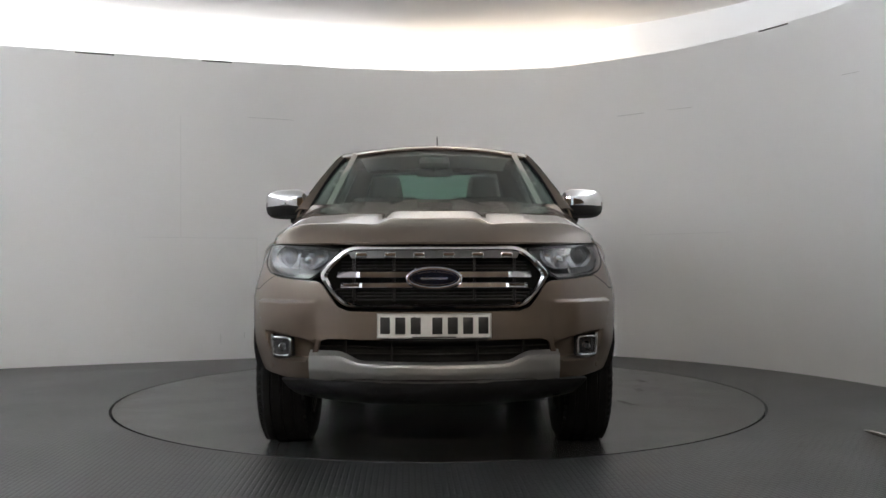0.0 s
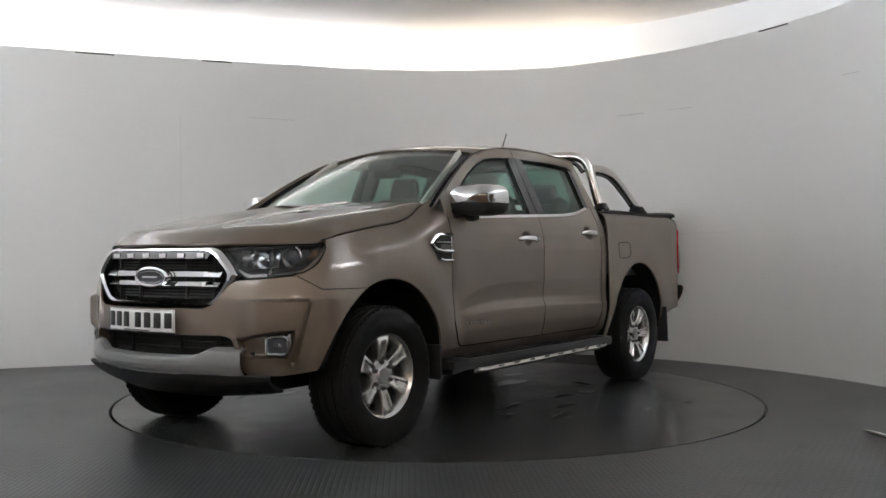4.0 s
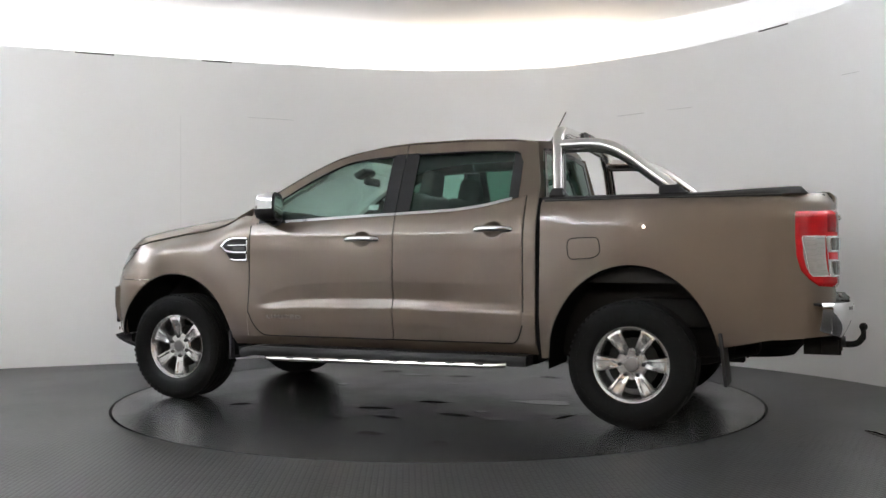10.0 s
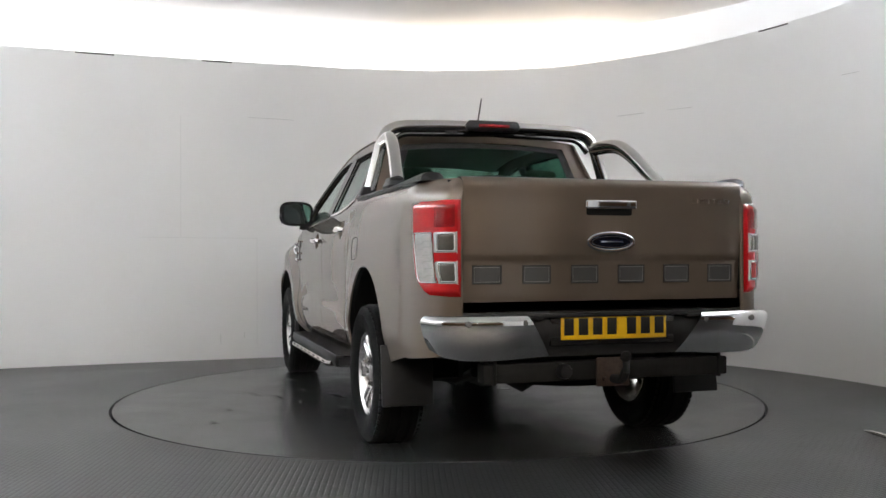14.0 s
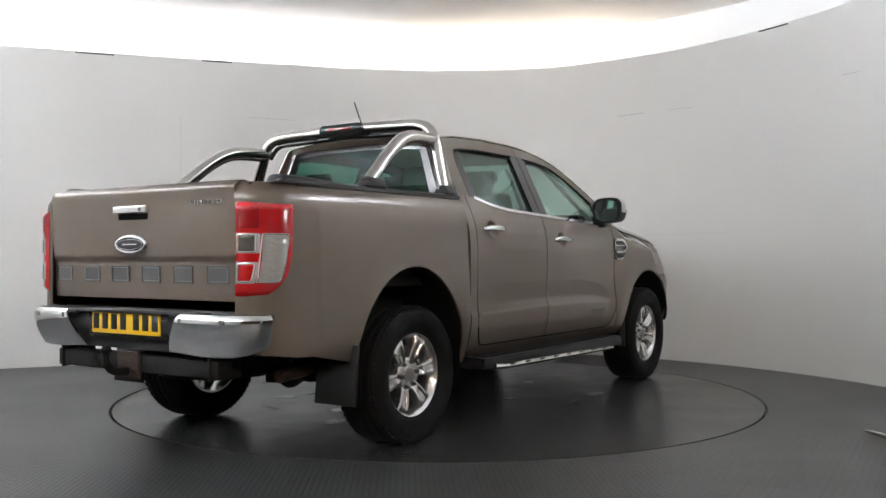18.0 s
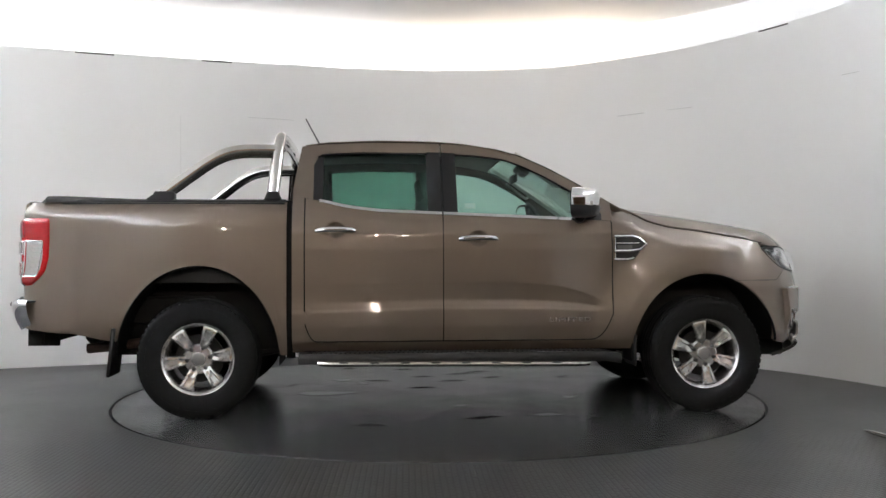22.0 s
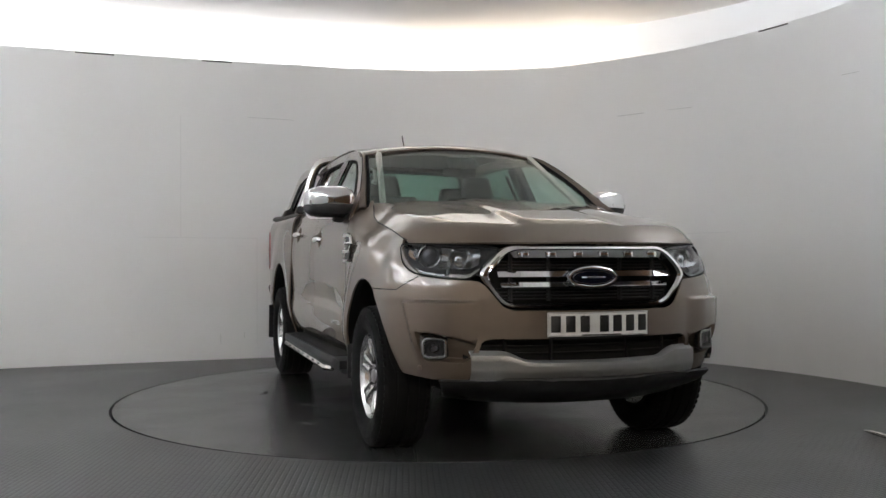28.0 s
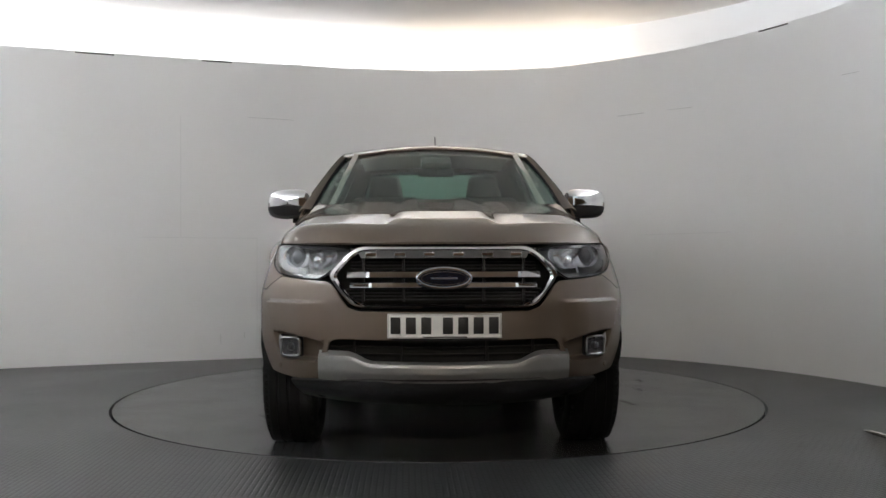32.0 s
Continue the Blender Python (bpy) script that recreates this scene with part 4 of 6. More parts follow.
def front_bumper():
    def at(u, v):
        p, _ = along(NOSE_FULL, u)
        a = abs(p.y)
        lo, hi = BUMP_LO(a), BUMP_HI(a)
        if p.x < 2.11:
            lo = min(arch(p.x, FRONT_X, FA + 0.004, FB, 0.455), hi - 0.004)
        z = lo + (hi - lo) * v
        q = nose_at(u, z)
        # ledge round the lamp pocket at the outer ends
        k = step(0.54, 0.68, a) * step(0.46, 0.66, z) * (1 - step(0.784, 0.800, z)) * (1 - step(0.838, 0.856, a + 0.16 * (0.78 - z)))
        n = along(NOSE_FULL, u)[1]
        q = q + Vector((abs(n.x), abs(n.y) * (1 if p.y > 0 else -1), 0)) * 0.030 * k
        # recess round the fog lamp
        da, dz = (Vector((q.x, abs(q.y), 0)) - FOG).dot(FOG_SIDE), z - 0.574
        if -0.18 < da < 0.16 and -0.12 < dz < 0.12:
            near = min(((x1 - x0) * (dz - z0) - (z1 - z0) * (da - x0)) / math.hypot(x1 - x0, z1 - z0) for (x0, z0), (x1, z1) in zip(FOG_EDGE, FOG_EDGE[1:] + FOG_EDGE[:1]))
            if near > 0:
                q = q - Vector((FOG_OUT.x, FOG_OUT.y * (1 if p.y > 0 else -1), 0)) * 0.058 * step(0, 0.018, near)
        return q
    bm = grid(at, 300, 90)
    bmesh.ops.recalc_face_normals(bm, faces=bm.faces)
    if sum(f.normal.x * f.calc_area() for f in bm.faces) < 0:
        bmesh.ops.reverse_faces(bm, faces=bm.faces)
    geo = bmesh.ops.extrude_face_region(bm, geom=bm.faces[:])
    for q in [g for g in geo["geom"] if isinstance(g, bmesh.types.BMVert)]:
        q.co.x -= 0.008
        q.co.y *= 0.993
    cover = part("front_bumper", bm, PAINT, TRUCK)
    # lower intake
    part("lower_intake", grid(lambda u, v: Vector((2.38 - 0.30 * ((2 * u - 1) * 0.58) ** 2, (2 * u - 1) * 0.60, 0.44 + 0.20 * v)), 20, 4, 0.01), UNDER, cover, "black intake recess")
    for k in range(2):
        part("intake_bar", tube([(2.40 - 0.30 * y * y, y, 0.545 + 0.034 * k) for y in np.linspace(-0.54, 0.54, 15)], 0.005, 6), UNDER, cover)
    for y in (-0.42, -0.2, 0.2, 0.42):
        part("intake_bar", box((2.41 - 0.30 * y * y, y, 0.565), (0.02, 0.012, 0.11), 0.003), UNDER, cover)
    # silver skid plate
    top = Curve([(0, 0.505), (0.33, 0.508), (0.36, 0.514), (0.42, 0.545), (0.45, 0.553), (0.60, 0.553)], 0.012)
    low = Curve([(0, 0.448), (0.45, 0.446), (0.50, 0.42), (0.60, 0.408)], 0.012)

    def skid(u, v):
        y = (2 * u - 1) * 0.585
        a = abs(y)
        z = low(a) + (top(a) - low(a)) * v
        x = 2.512 - 0.42 * y * y - 0.06 * max(0, a - 0.45) - 0.6 * max(0, 0.47 - z) - (0.04 * (v - 0.85) / 0.15 if v > 0.85 else 0)
        return Vector((x, y, z))
    plate = part("skid_plate", grid(skid, 60, 14, -0.012), SILVER, TRUCK, "satin silver front skid plate")
    for s in (1, -1):
        part("parking_sensor", lathe([(0, 0.006), (0.010, 0.005), (0.013, 0.0), (0, -0.006)], 20, "x"), SILVER, plate).location = (2.476, s * 0.31, 0.473)
        part("parking_sensor", lathe([(0, 0.006), (0.010, 0.005), (0.013, 0.0), (0, -0.006)], 20, "x"), PAINT, cover).matrix_basis = pose(2.205, s * 0.79, 0.478, 0, 0, s * 40)
    part("skid_lower", grid(lambda u, v: Vector((2.475 - 0.40 * ((2 * u - 1) * 0.475) ** 2 - 0.02 * v, (2 * u - 1) * 0.475, 0.440 - (0.028 + 0.012 * (abs(abs(2 * u - 1) - 0.55) < 0.14)) * v)), 50, 3, -0.015), SILVER, plate)
    part("front_valance", grid(lambda u, v: Vector((2.46 - 0.40 * ((2 * u - 1) * 0.66) ** 2 - 0.14 * v * v, (2 * u - 1) * (0.72 - 0.06 * v), 0.43 - 0.115 * v + 0.03 * v * abs(2 * u - 1) ** 3)), 40, 8, -0.02), BLACK, TRUCK, "black plastic front valance")
    part("front_undertray", box((1.72, 0, 0.375), (0.84, 1.06, 0.10), 0.02), SEAL, TRUCK, "black undertray")
    part("valance_core", box((2.04, 0, 0.378), (0.44, 1.22, 0.10), 0.02), SEAL, TRUCK, "black plastic behind the valance")
    # fog lamps in their pockets
    for s in (1, -1):
        n = Vector((FOG_OUT.x + 0.45, s * FOG_OUT.y, 0)).normalized()
        t = Vector((-abs(n.y), s * abs(n.x), 0))  # towards the side of the truck
        base = Vector((FOG.x, s * FOG.y, 0.574)) + Vector((-FOG_OUT.y, s * FOG_OUT.x, 0)) * 0.026

        def put(a, b, d, base=base, n=n, t=t):
            return base + t * a + Vector((0, 0, b)) + n * (d - 0.024)
        outer = [(-0.046, 0.046), (0.05, 0.054), (0.076, 0.058), (0.078, 0.01), (0.060, -0.048), (-0.042, -0.048), (-0.050, -0.040)]
        pocket = part("fog_lamp", prism(outer, 0.012, lambda a, b, d: put(a, b, d - 0.004), 0.002), UNDER, cover, "fog lamp in a black housing")
        rr = [(0.052 * max(-1, min(1, 1.25 * math.cos(k))) + 0.012, 0.043 * max(-1, min(1, 1.25 * math.sin(k))) - 0.003) for k in np.linspace(0, 2 * math.pi, 33)]
        fr = bmesh.new()
        add_tube(fr, [put(a, b, 0.018) for a, b in rr], 0.0095, 8, False)
        part("chrome_ring", fr, SATIN, pocket, "chrome fog lamp surround")
        part("reflector", prism([(a * 0.9 + 0.001, b * 0.9) for a, b in rr[:-1]], 0.004, lambda a, b, d: put(a, b, d + 0.013)), LAMPDARK, pocket)
        part("chrome_wedge", prism([(0.062, 0.048), (0.080, 0.060), (0.084, 0.02), (0.074, -0.03), (0.066, -0.044)], 0.006, lambda a, b, d: put(a, b, d + 0.013), 0.002), SATIN, pocket, "chrome wedge beside the fog lamp")
        bulb = lathe([(0, 0.018), (0.012, 0.016), (0.02, 0.008), (0.024, 0.0), (0, 0.0)], 20, "x")
        ob = part("bulb", bulb, LENSGLASS, pocket)
        ob.matrix_basis = Matrix.Translation(put(0.012, -0.003, 0.016)) @ n.to_track_quat("X", "Z").to_matrix().to_4x4()
        part("lens", prism([(a * 0.94 + 0.001, b * 0.94) for a, b in rr[:-1]], 0.003, lambda a, b, d: put(a, b, d + 0.026)), CLEAR, pocket)
    # number plate: its characters are only bars
    bow = lambda y: 0.42 * y * y
    pl = part("front_number_plate", grid(lambda u, v: Vector((2.522 - bow((2 * u - 1) * 0.261), (2 * u - 1) * 0.261, 0.630 + 0.112 * v)), 16, 2, 0.003), PLATEW, TRUCK, "white front number plate")
    edge = bmesh.new()
    add_tube(edge, [(2.5258 - bow(a * 0.257), a * 0.257, 0.686 + b * 0.0525) for a, b in [(k / 8, -1) for k in range(-8, 9)] + [(-k / 8, 1) for k in range(-8, 9)] + [(-1, -1)]], 0.0014, 6)
    part("plate_border", edge, SILVER, pl)
    for y in (-0.212, -0.142, -0.072, -0.002, 0.096, 0.166, 0.236):
        part("plate_bar", box((2.5255 - bow(y - 0.012), -y + 0.012, 0.688), (0.003, 0.046, 0.076), 0.0008, Matrix.Rotation(0.84 * (0.012 - y), 4, "Z")), INK, pl)
    part("plate_footer", box((2.5245, 0, 0.6365), (0.003, 0.2, 0.006)), DECAL, pl)
    part("plate_plinth", grid(lambda u, v: Vector((2.507 - bow((2 * u - 1) * 0.245), (2 * u - 1) * 0.245, 0.618 + 0.125 * v)), 16, 2, 0.010), BLACK, pl)
    for y in (-0.09, 0.09):
        part("plate_screw", lathe([(0, 0.003), (0.006, 0.002), (0.007, 0.0), (0, -0.002)], 12, "x"), INK, pl).location = (2.524, y, 0.722)



def octagon(w1, w2, zt, zm, zb, r=0.06):
    return arc([(0, zt, 0), (w1, zt, 0), (w2, zm + 0.018, 0), (w2 - 0.006, zm - 0.02, 0), (w1 + 0.012, zb, 0), (0, zb, 0)], 5, r)


def grille():
    xg = lambda y: 2.402 - 0.16 * y * y
    half_o, half_i = octagon(0.420, 0.546, 1.054, 0.912, 0.753), octagon(0.398, 0.500, 1.026, 0.908, 0.782)
    outer = half_o + [Vector((-p.x, p.y, 0)) for p in reversed(half_o[1:-1])]
    inner = half_i + [Vector((-p.x, p.y, 0)) for p in reversed(half_i[1:-1])]
    n = len(outer)
    prof = ((0.0, -0.05), (0.03, 0.0), (0.25, 0.017), (0.6, 0.020), (0.9, 0.008), (1.0, -0.05))
    bm = bmesh.new()
    rows = []
    for f, h in prof:
        row = []
        for a, b in zip(outer, inner):
            q = a.lerp(b, f)
            row.append(bm.verts.new((xg(q.x) + h - 0.10 * max(0, q.y - 0.98), q.x, q.y)))
        rows.append(row)
    for p, q in zip(rows, rows[1:]):
        for k in range(n):
            bm.faces.new((p[k], p[(k + 1) % n], q[(k + 1) % n], q[k]))
    g = part("grille", bm, CHROME, TRUCK, "chrome octagonal grille surround")
    back = prism([(p.x * 1.02, p.y) for p in inner], -0.02, lambda a, b, d: Vector((xg(a) - 0.085 + d, a, b)))
    part("grille_back", back, UNDER, g, "black grille recess")
    # header strip with plain badge blocks
    part("header_strip", grid(lambda u, v: Vector((xg((2 * u - 1) * 0.40) + 0.006 - 0.012 * v, (2 * u - 1) * (0.385 + 0.02 * v), 0.992 + 0.036 * v)), 30, 3, -0.012), DARKCHROME, g, "dark chrome header strip")
    for k in range(6):
        y = 0.34 - 0.136 * k
        part("badge_block", box((xg(y) + 0.012, y, 1.010), (0.012, 0.052, 0.026), 0.003), CHROME, g)
    for z, w, h in ((0.919, 0.455, 0.015), (0.869, 0.44, 0.0125)):
        bm = bmesh.new()
        rings = []
        for y in np.linspace(-w, w, 61):
            e = step(0.775 * w, 0.785 * w, abs(y))
            x = xg(y) + 0.004
            rings.append([bm.verts.new((x + dx, y, z + dz)) for dx, dz in ((-0.002, -h), (0.0, -h + 0.002), (-0.003 - 0.015 * e, h - 0.003), (-0.006 - 0.017 * e, h), (-0.03, h), (-0.03, -h))])
        for p, q in zip(rings, rings[1:]):
            for k in range(6):
                bm.faces.new((p[k], p[(k + 1) % 6], q[(k + 1) % 6], q[k]))
        bm.faces.new(rings[0])
        bm.faces.new(rings[-1][::-1])
        part("grille_bar", bm, CHROME, g, "chrome grille bar", smooth=20)
    for k in range(4):
        part("grille_slat", tube([(xg(y) - 0.045, y, 0.800 + 0.016 * k) for y in np.linspace(-0.43 - 0.012 * k, 0.43 + 0.012 * k, 12)], 0.004, 6), BLACK, g)
    for k in range(3):
        part("grille_slat", tube([(xg(y) - 0.05, y, 0.945 + 0.016 * k) for y in np.linspace(-0.44, 0.44, 12)], 0.004, 6), BLACK, g)
    for y in (-0.38, -0.19, 0.19, 0.38):
        part("grille_post", box((xg(y) - 0.045, y, 0.905), (0.03, 0.012, 0.23), 0.003), BLACK, g)
    # oval badge, plain
    badge(g, Vector((2.428, 0, 0.901)), 1, 0.130, 0.054)


def badge(parent, c, d, w, h):
    """A plain blue oval with a chrome rim."""
    def oval_disc(k, x0, x1):
        return prism([(w * k * math.cos(a), h * k * math.sin(a) if k == 1 else (h - (1 - k) * w) * math.sin(a)) for a in np.linspace(0, 2 * math.pi, 49)[:-1]], d * (x1 - x0), lambda a, b, e: Vector((c.x + d * x0 + e, c.y + a, c.z + b)))
    b = part("badge", oval_disc(0.97, -0.02, 0.006), CHROME, parent, "chrome-rimmed oval badge", smooth=40)
    bm = bmesh.new()
    add_tube(bm, [(c.x + d * 0.006, c.y + w * 0.93 * math.cos(a), c.z + (h - 0.07 * w) * math.sin(a)) for a in np.linspace(0, 2 * math.pi, 61)], 0.0105, 10, False)
    part("badge_rim", bm, CHROME, b, "rounded chrome rim")
    part("badge_field", oval_disc(0.87, 0.0, 0.0145), BLUE, b, "dark blue enamel field")
    bm = bmesh.new()
    add_tube(bm, [(c.x + d * 0.0155, c.y + w * 0.82 * math.cos(a), c.z + (h - 0.18 * w) * math.sin(a)) for a in np.linspace(0, 2 * math.pi, 41)], 0.0016, 6, False)
    part("badge_line", bm, CHROME, b)
    bm = bmesh.new()
    add_box(bm, (c.x + d * 0.0145, c.y, c.z), (0.004, w * 0.95, h * 0.17), 0.0015)
    part("badge_bar", bm, CHROME, b)


LAMP_PLAN = [along(NOSE_FULL, u)[0] for u in np.linspace(0.0, 0.5, 160)]
LAMP_PLAN = [p for p in reversed(LAMP_PLAN) if p.y > 0.47 and p.x > 2.045]
LAMP_LO = Curve([(0, 1.018), (0.10, 0.955), (0.24, 0.893), (0.5, 0.902), (0.75, 0.925), (0.90, 0.975), (1.0, 1.045)], 0.03)
LAMP_HI = Curve([(0, 1.040), (0.2, 1.054), (0.5, 1.060), (0.8, 1.065), (1.0, 1.064)], 0.03)


def lamp_at(u, v, d, s):
    p, n = along(LAMP_PLAN, u)
    n = Vector((abs(n.x), abs(n.y), 0)).normalized()
    z = LAMP_LO(u) + (LAMP_HI(u) - LAMP_LO(u)) * v
    q = p + n * (d - 0.003 - BUMP_OFF(z)) + Vector((0, 0, z))
    return Vector((q.x, s * q.y, q.z))


def headlamps():
    for s in (1, -1):
        h = part("headlamp", grid(lambda u, v: lamp_at(u, v, -0.07 + 0.065 * (abs(2 * v - 1) ** 4), s), 30, 10, 0.003), LAMPDARK, TRUCK, "headlamp with dark housing and projector lens")
        part("headlamp_lens", grid(lambda u, v: lamp_at(u, v, 0.004, s), 30, 8, 0.002), CLEAR, h, "clear headlamp lens")
        rim = bmesh.new()
        loop = [lamp_at(k / 24, 0.0, 0.002, s) for k in range(25)] + [lamp_at(1 - k / 24, 1.0, 0.002, s) for k in range(25)]
        add_tube(rim, loop + [loop[0]], 0.0045, 6, False)
        part("lamp_seal", rim, SEAL, h)
        # projector and inner reflector
        for u, v, r, m in ((0.66, 0.58, 0.040, "projector"), (0.36, 0.55, 0.030, "reflector")):
            c = lamp_at(u, v, -0.045, s)
            bm = lathe([(r + 0.012, 0.024), (r + 0.016, 0.016), (r + 0.010, 0.0), (r - 0.002, -0.005), (r, 0.012), (r + 0.012, 0.024)], 32, "x")
            ob = part(m + "_ring", bm, HOLLOW, h, "bright lamp ring")
            ob.matrix_basis = Matrix.Translation(c) @ pose(0, 0, 0, 0, 0, s * 14)
            bm = lathe([(0, 0.024), (r * 0.5, 0.020), (r * 0.85, 0.010), (r, -0.004), (0, -0.004)], 28, "x")
            ob = part(m, bm, MIRROR if m == "reflector" else LENSGLASS, h)
            ob.matrix_basis = Matrix.Translation(c) @ pose(0, 0, 0, 0, 0, s * 14)
        for u0, u1, v0, v1, d in ((0.12, 0.42, 0.03, 0.13, -0.02), (0.43, 0.455, 0.1, 0.95, -0.035), (0.46, 0.9, 0.03, 0.10, -0.02), (0.74, 0.84, 0.45, 0.85, -0.03)):
            part("lamp_trim", grid(lambda a, b: lamp_at(u0 + (u1 - u0) * a, v0 + (v1 - v0) * b, d, s), 10, 3, 0.006), DARKCHROME if u0 > 0.4 else SILVER, h)
        # bright faceted bowl beside the projector
        part("reflector_bowl", grid(lambda a, b: lamp_at(0.16 + 0.36 * a, 0.30 + 0.58 * b, -0.058 + 0.028 * abs(((a * 3) % 1) - 0.5) + 0.03 * (2 * b - 1) ** 2, s), 24, 6, 0.003), HOLLOW, h, "bright faceted reflector")
        part("indicator", grid(lambda a, b: lamp_at(0.80 + 0.12 * a, 0.35 + 0.3 * b, -0.03, s), 4, 3, 0.006), AMBER, h)




def text_bmesh(words, size, depth=0.002):
    """Words in the built-in font as a bmesh, in its own xy plane, centred."""
    cu = bpy.data.curves.new("lettering", "FONT")
    cu.body, cu.size, cu.extrude, cu.align_x, cu.align_y = words, size, depth, "CENTER", "CENTER"
    cu.space_character = 1.25
    ob = bpy.data.objects.new("lettering", cu)
    scene.collection.objects.link(ob)
    me = bpy.data.meshes.new_from_object(ob)
    bm = bmesh.new()
    bm.from_mesh(me)
    bpy.data.objects.remove(ob)
    bpy.data.curves.remove(cu)
    bpy.data.meshes.remove(me)
    return bm


def side_fittings():
    doors = [o for o in TRUCK.children if o.name.startswith("front_door")], [o for o in TRUCK.children if o.name.startswith("rear_door")]
    wings = [o for o in TRUCK.children if o.name.startswith("front_wing")]
    beds = [o for o in TRUCK.children if o.name.startswith("bed_side")]
    for i, s in enumerate((1, -1)):
        # chrome handles with a bowl behind
        for door, xc, zc in ((doors[0][i], 0.140, 1.117), (doors[1][i], -0.762, 1.170)):
            y = side_y(xc, zc)
            bm = bmesh.new()
            pts = [(xc + dx, s * (y + dy), zc + dz) for dx, dy, dz in ((0.118, 0.012, -0.004), (0.10, 0.026, 0.0), (0.05, 0.036, 0.003), (0, 0.038, 0.003), (-0.06, 0.034, 0.002), (-0.10, 0.024, -0.002), (-0.122, 0.010, -0.005))]
            add_tube(bm, pts, [0.012, 0.016, 0.018, 0.018, 0.018, 0.016, 0.012], 12)
            for v in bm.verts:
                v.co.y = s * y + (v.co.y - s * y) * 0.85
            hd = part("door_handle", bm, CHROME, door, "chrome door handle")
            if door is doors[0][i]:
                part("key_cylinder", lathe([(0, 0.004), (0.008, 0.003), (0.009, 0), (0, -0.004)], 14, "y"), SILVER, door).location = (xc - 0.092, s * (y + 0.042) if s > 0 else s * (y + 0.038), zc)
        # side vent on the wing
        def vent(a, b, d):
            x, z = 1.014 + a, 1.054 + b
            return Vector((x, s * (nose_y(x, z) + 0.004 + d), z))
        outline = [(0.0, 0.079), (0.125, 0.079), (0.175, 0.062), (0.215, 0.022), (0.17, -0.02), (0.13, -0.072), (0.095, -0.079), (0.0, -0.079)]
        v = part("wing_vent", prism(outline, 0.006, vent), BLACK, wings[i], "gloss black side vent with chrome bars")
        bm = bmesh.new()
        add_tube(bm, [vent(a, b, 0.007) for a, b in ((0.0, 0.074), (0.12, 0.074), (0.165, 0.060), (0.205, 0.022), (0.165, -0.012), (0.10, -0.022), (0.0, -0.022))], 0.0115, 8)
        part("vent_trim", bm, CHROME, v, "chrome vent trim")
        bm = bmesh.new()
        add_tube(bm, [vent(a, b, 0.007) for a, b in ((0.0, -0.074), (0.09, -0.074), (0.125, -0.066))], 0.009, 8)
        add_tube(bm, [vent(a, b, 0.006) for a, b in ((0.0, 0.030), (0.16, 0.030))], 0.005, 8)
        add_tube(bm, [vent(a, b, 0.004) for a, b in ((0.004, 0.076), (0.004, -0.076))], 0.005, 8)
        part("vent_trim", bm, CHROME, v)
        part("vent_badge", prism([(0.02, 0.018), (0.115, 0.018), (0.115, -0.010), (0.02, -0.010)], 0.008, vent), DECAL, v, "dark badge plate")
        # door lettering
        bm = text_bmesh("LIMITED", 0.052, 0.0015)
        for q in bm.verts:
            x = 0.725 - s * q.co.x * 1.20
            z = 0.598 + q.co.y * 0.72
            q.co = Vector((x, s * (side_y(x, z) + 0.004 + q.co.z), z))
        part("lettering", bm, LETTER, doors[0][i], "chrome LIMITED lettering", smooth=0)
        # door mirror
        mirror(doors[0][i], s)
        # side step
        def tread(u, v):
            x = 1.05 - 2.04 * u
            a = 2 * math.pi * v
            tap = 1 - 0.30 * step(0.06, 0.0, u) if u < 0.06 else 1
            cx, sy = math.cos(a), math.sin(a)
            r = 1 / max(abs(cx), abs(sy)) ** 0.75
            return Vector((x, s * (0.862 + 0.092 * cx * r * tap), 0.368 + 0.034 * sy * r - 0.02 * step(0.05, 0, u)))
        st = part("side_step", grid(tread, 40, 24), BLACK, TRUCK, "black side step with chrome edge strip")
        for x in (1.05, -0.99):
            part("step_end", box((x, s * 0.862, 0.368), (0.004, 0.15, 0.05)), BLACK, st)
        bm = bmesh.new()
        for k in range(60):
            add_box(bm, (0.86 - 0.03 * k, s * 0.872, 0.4035), (0.012, 0.12, 0.006), 0)
        part("step_tread", bm, BLACK, st, "ribbed rubber tread")
        part("step_edge", tube(arc([(0.835, s * 0.935, 0.325), (0.78, s * 0.968, 0.325), (-0.80, s * 0.968, 0.340), (-0.87, s * 0.950, 0.345)], 5, 0.05), 0.017, 10), STEEL, st, "polished steel step edge")
        for k in range(8):
            part("edge_notch", box((0.62 - 0.19 * k, s * 0.9845, 0.338 + 0.0015 * k), (0.055, 0.004, 0.010), 0.001), BLACK, st)
        for x in (0.6, -0.7):
            part("step_bracket", box((x, s * 0.78, 0.36), (0.06, 0.14, 0.03), 0.005), UNDER, st)
        # fuel flap drawn by its gap, on the left
        if s > 0:
            loop = arc([(-1.30, 1.110, 0), (-1.425, 1.112, 0), (-1.440, 1.02, 0), (-1.40, 0.990, 0), (-1.25, 0.982, 0), (-1.236, 1.04, 0), (-1.24, 1.104, 0), (-1.30, 1.110, 0)], 5, 0.03)
            part("fuel_flap", tube([(p.x, bed_y(p.x, p.y) - 0.001, p.y) for p in loop], 0.0032, 6), SEAL, beds[i], "fuel flap gap line")
        # mud flaps
        part("mud_flap", box((-2.128, s * 0.80, 0.42), (0.02, 0.26, 0.30), 0.006, Matrix.Rotation(radians(6), 4, "Y")), BLACK, TRUCK, "black rear mud flap")
        part("mud_flap", box((1.145, s * 0.80, 0.40), (0.02, 0.22, 0.20), 0.006), BLACK, TRUCK, "black front mud flap")



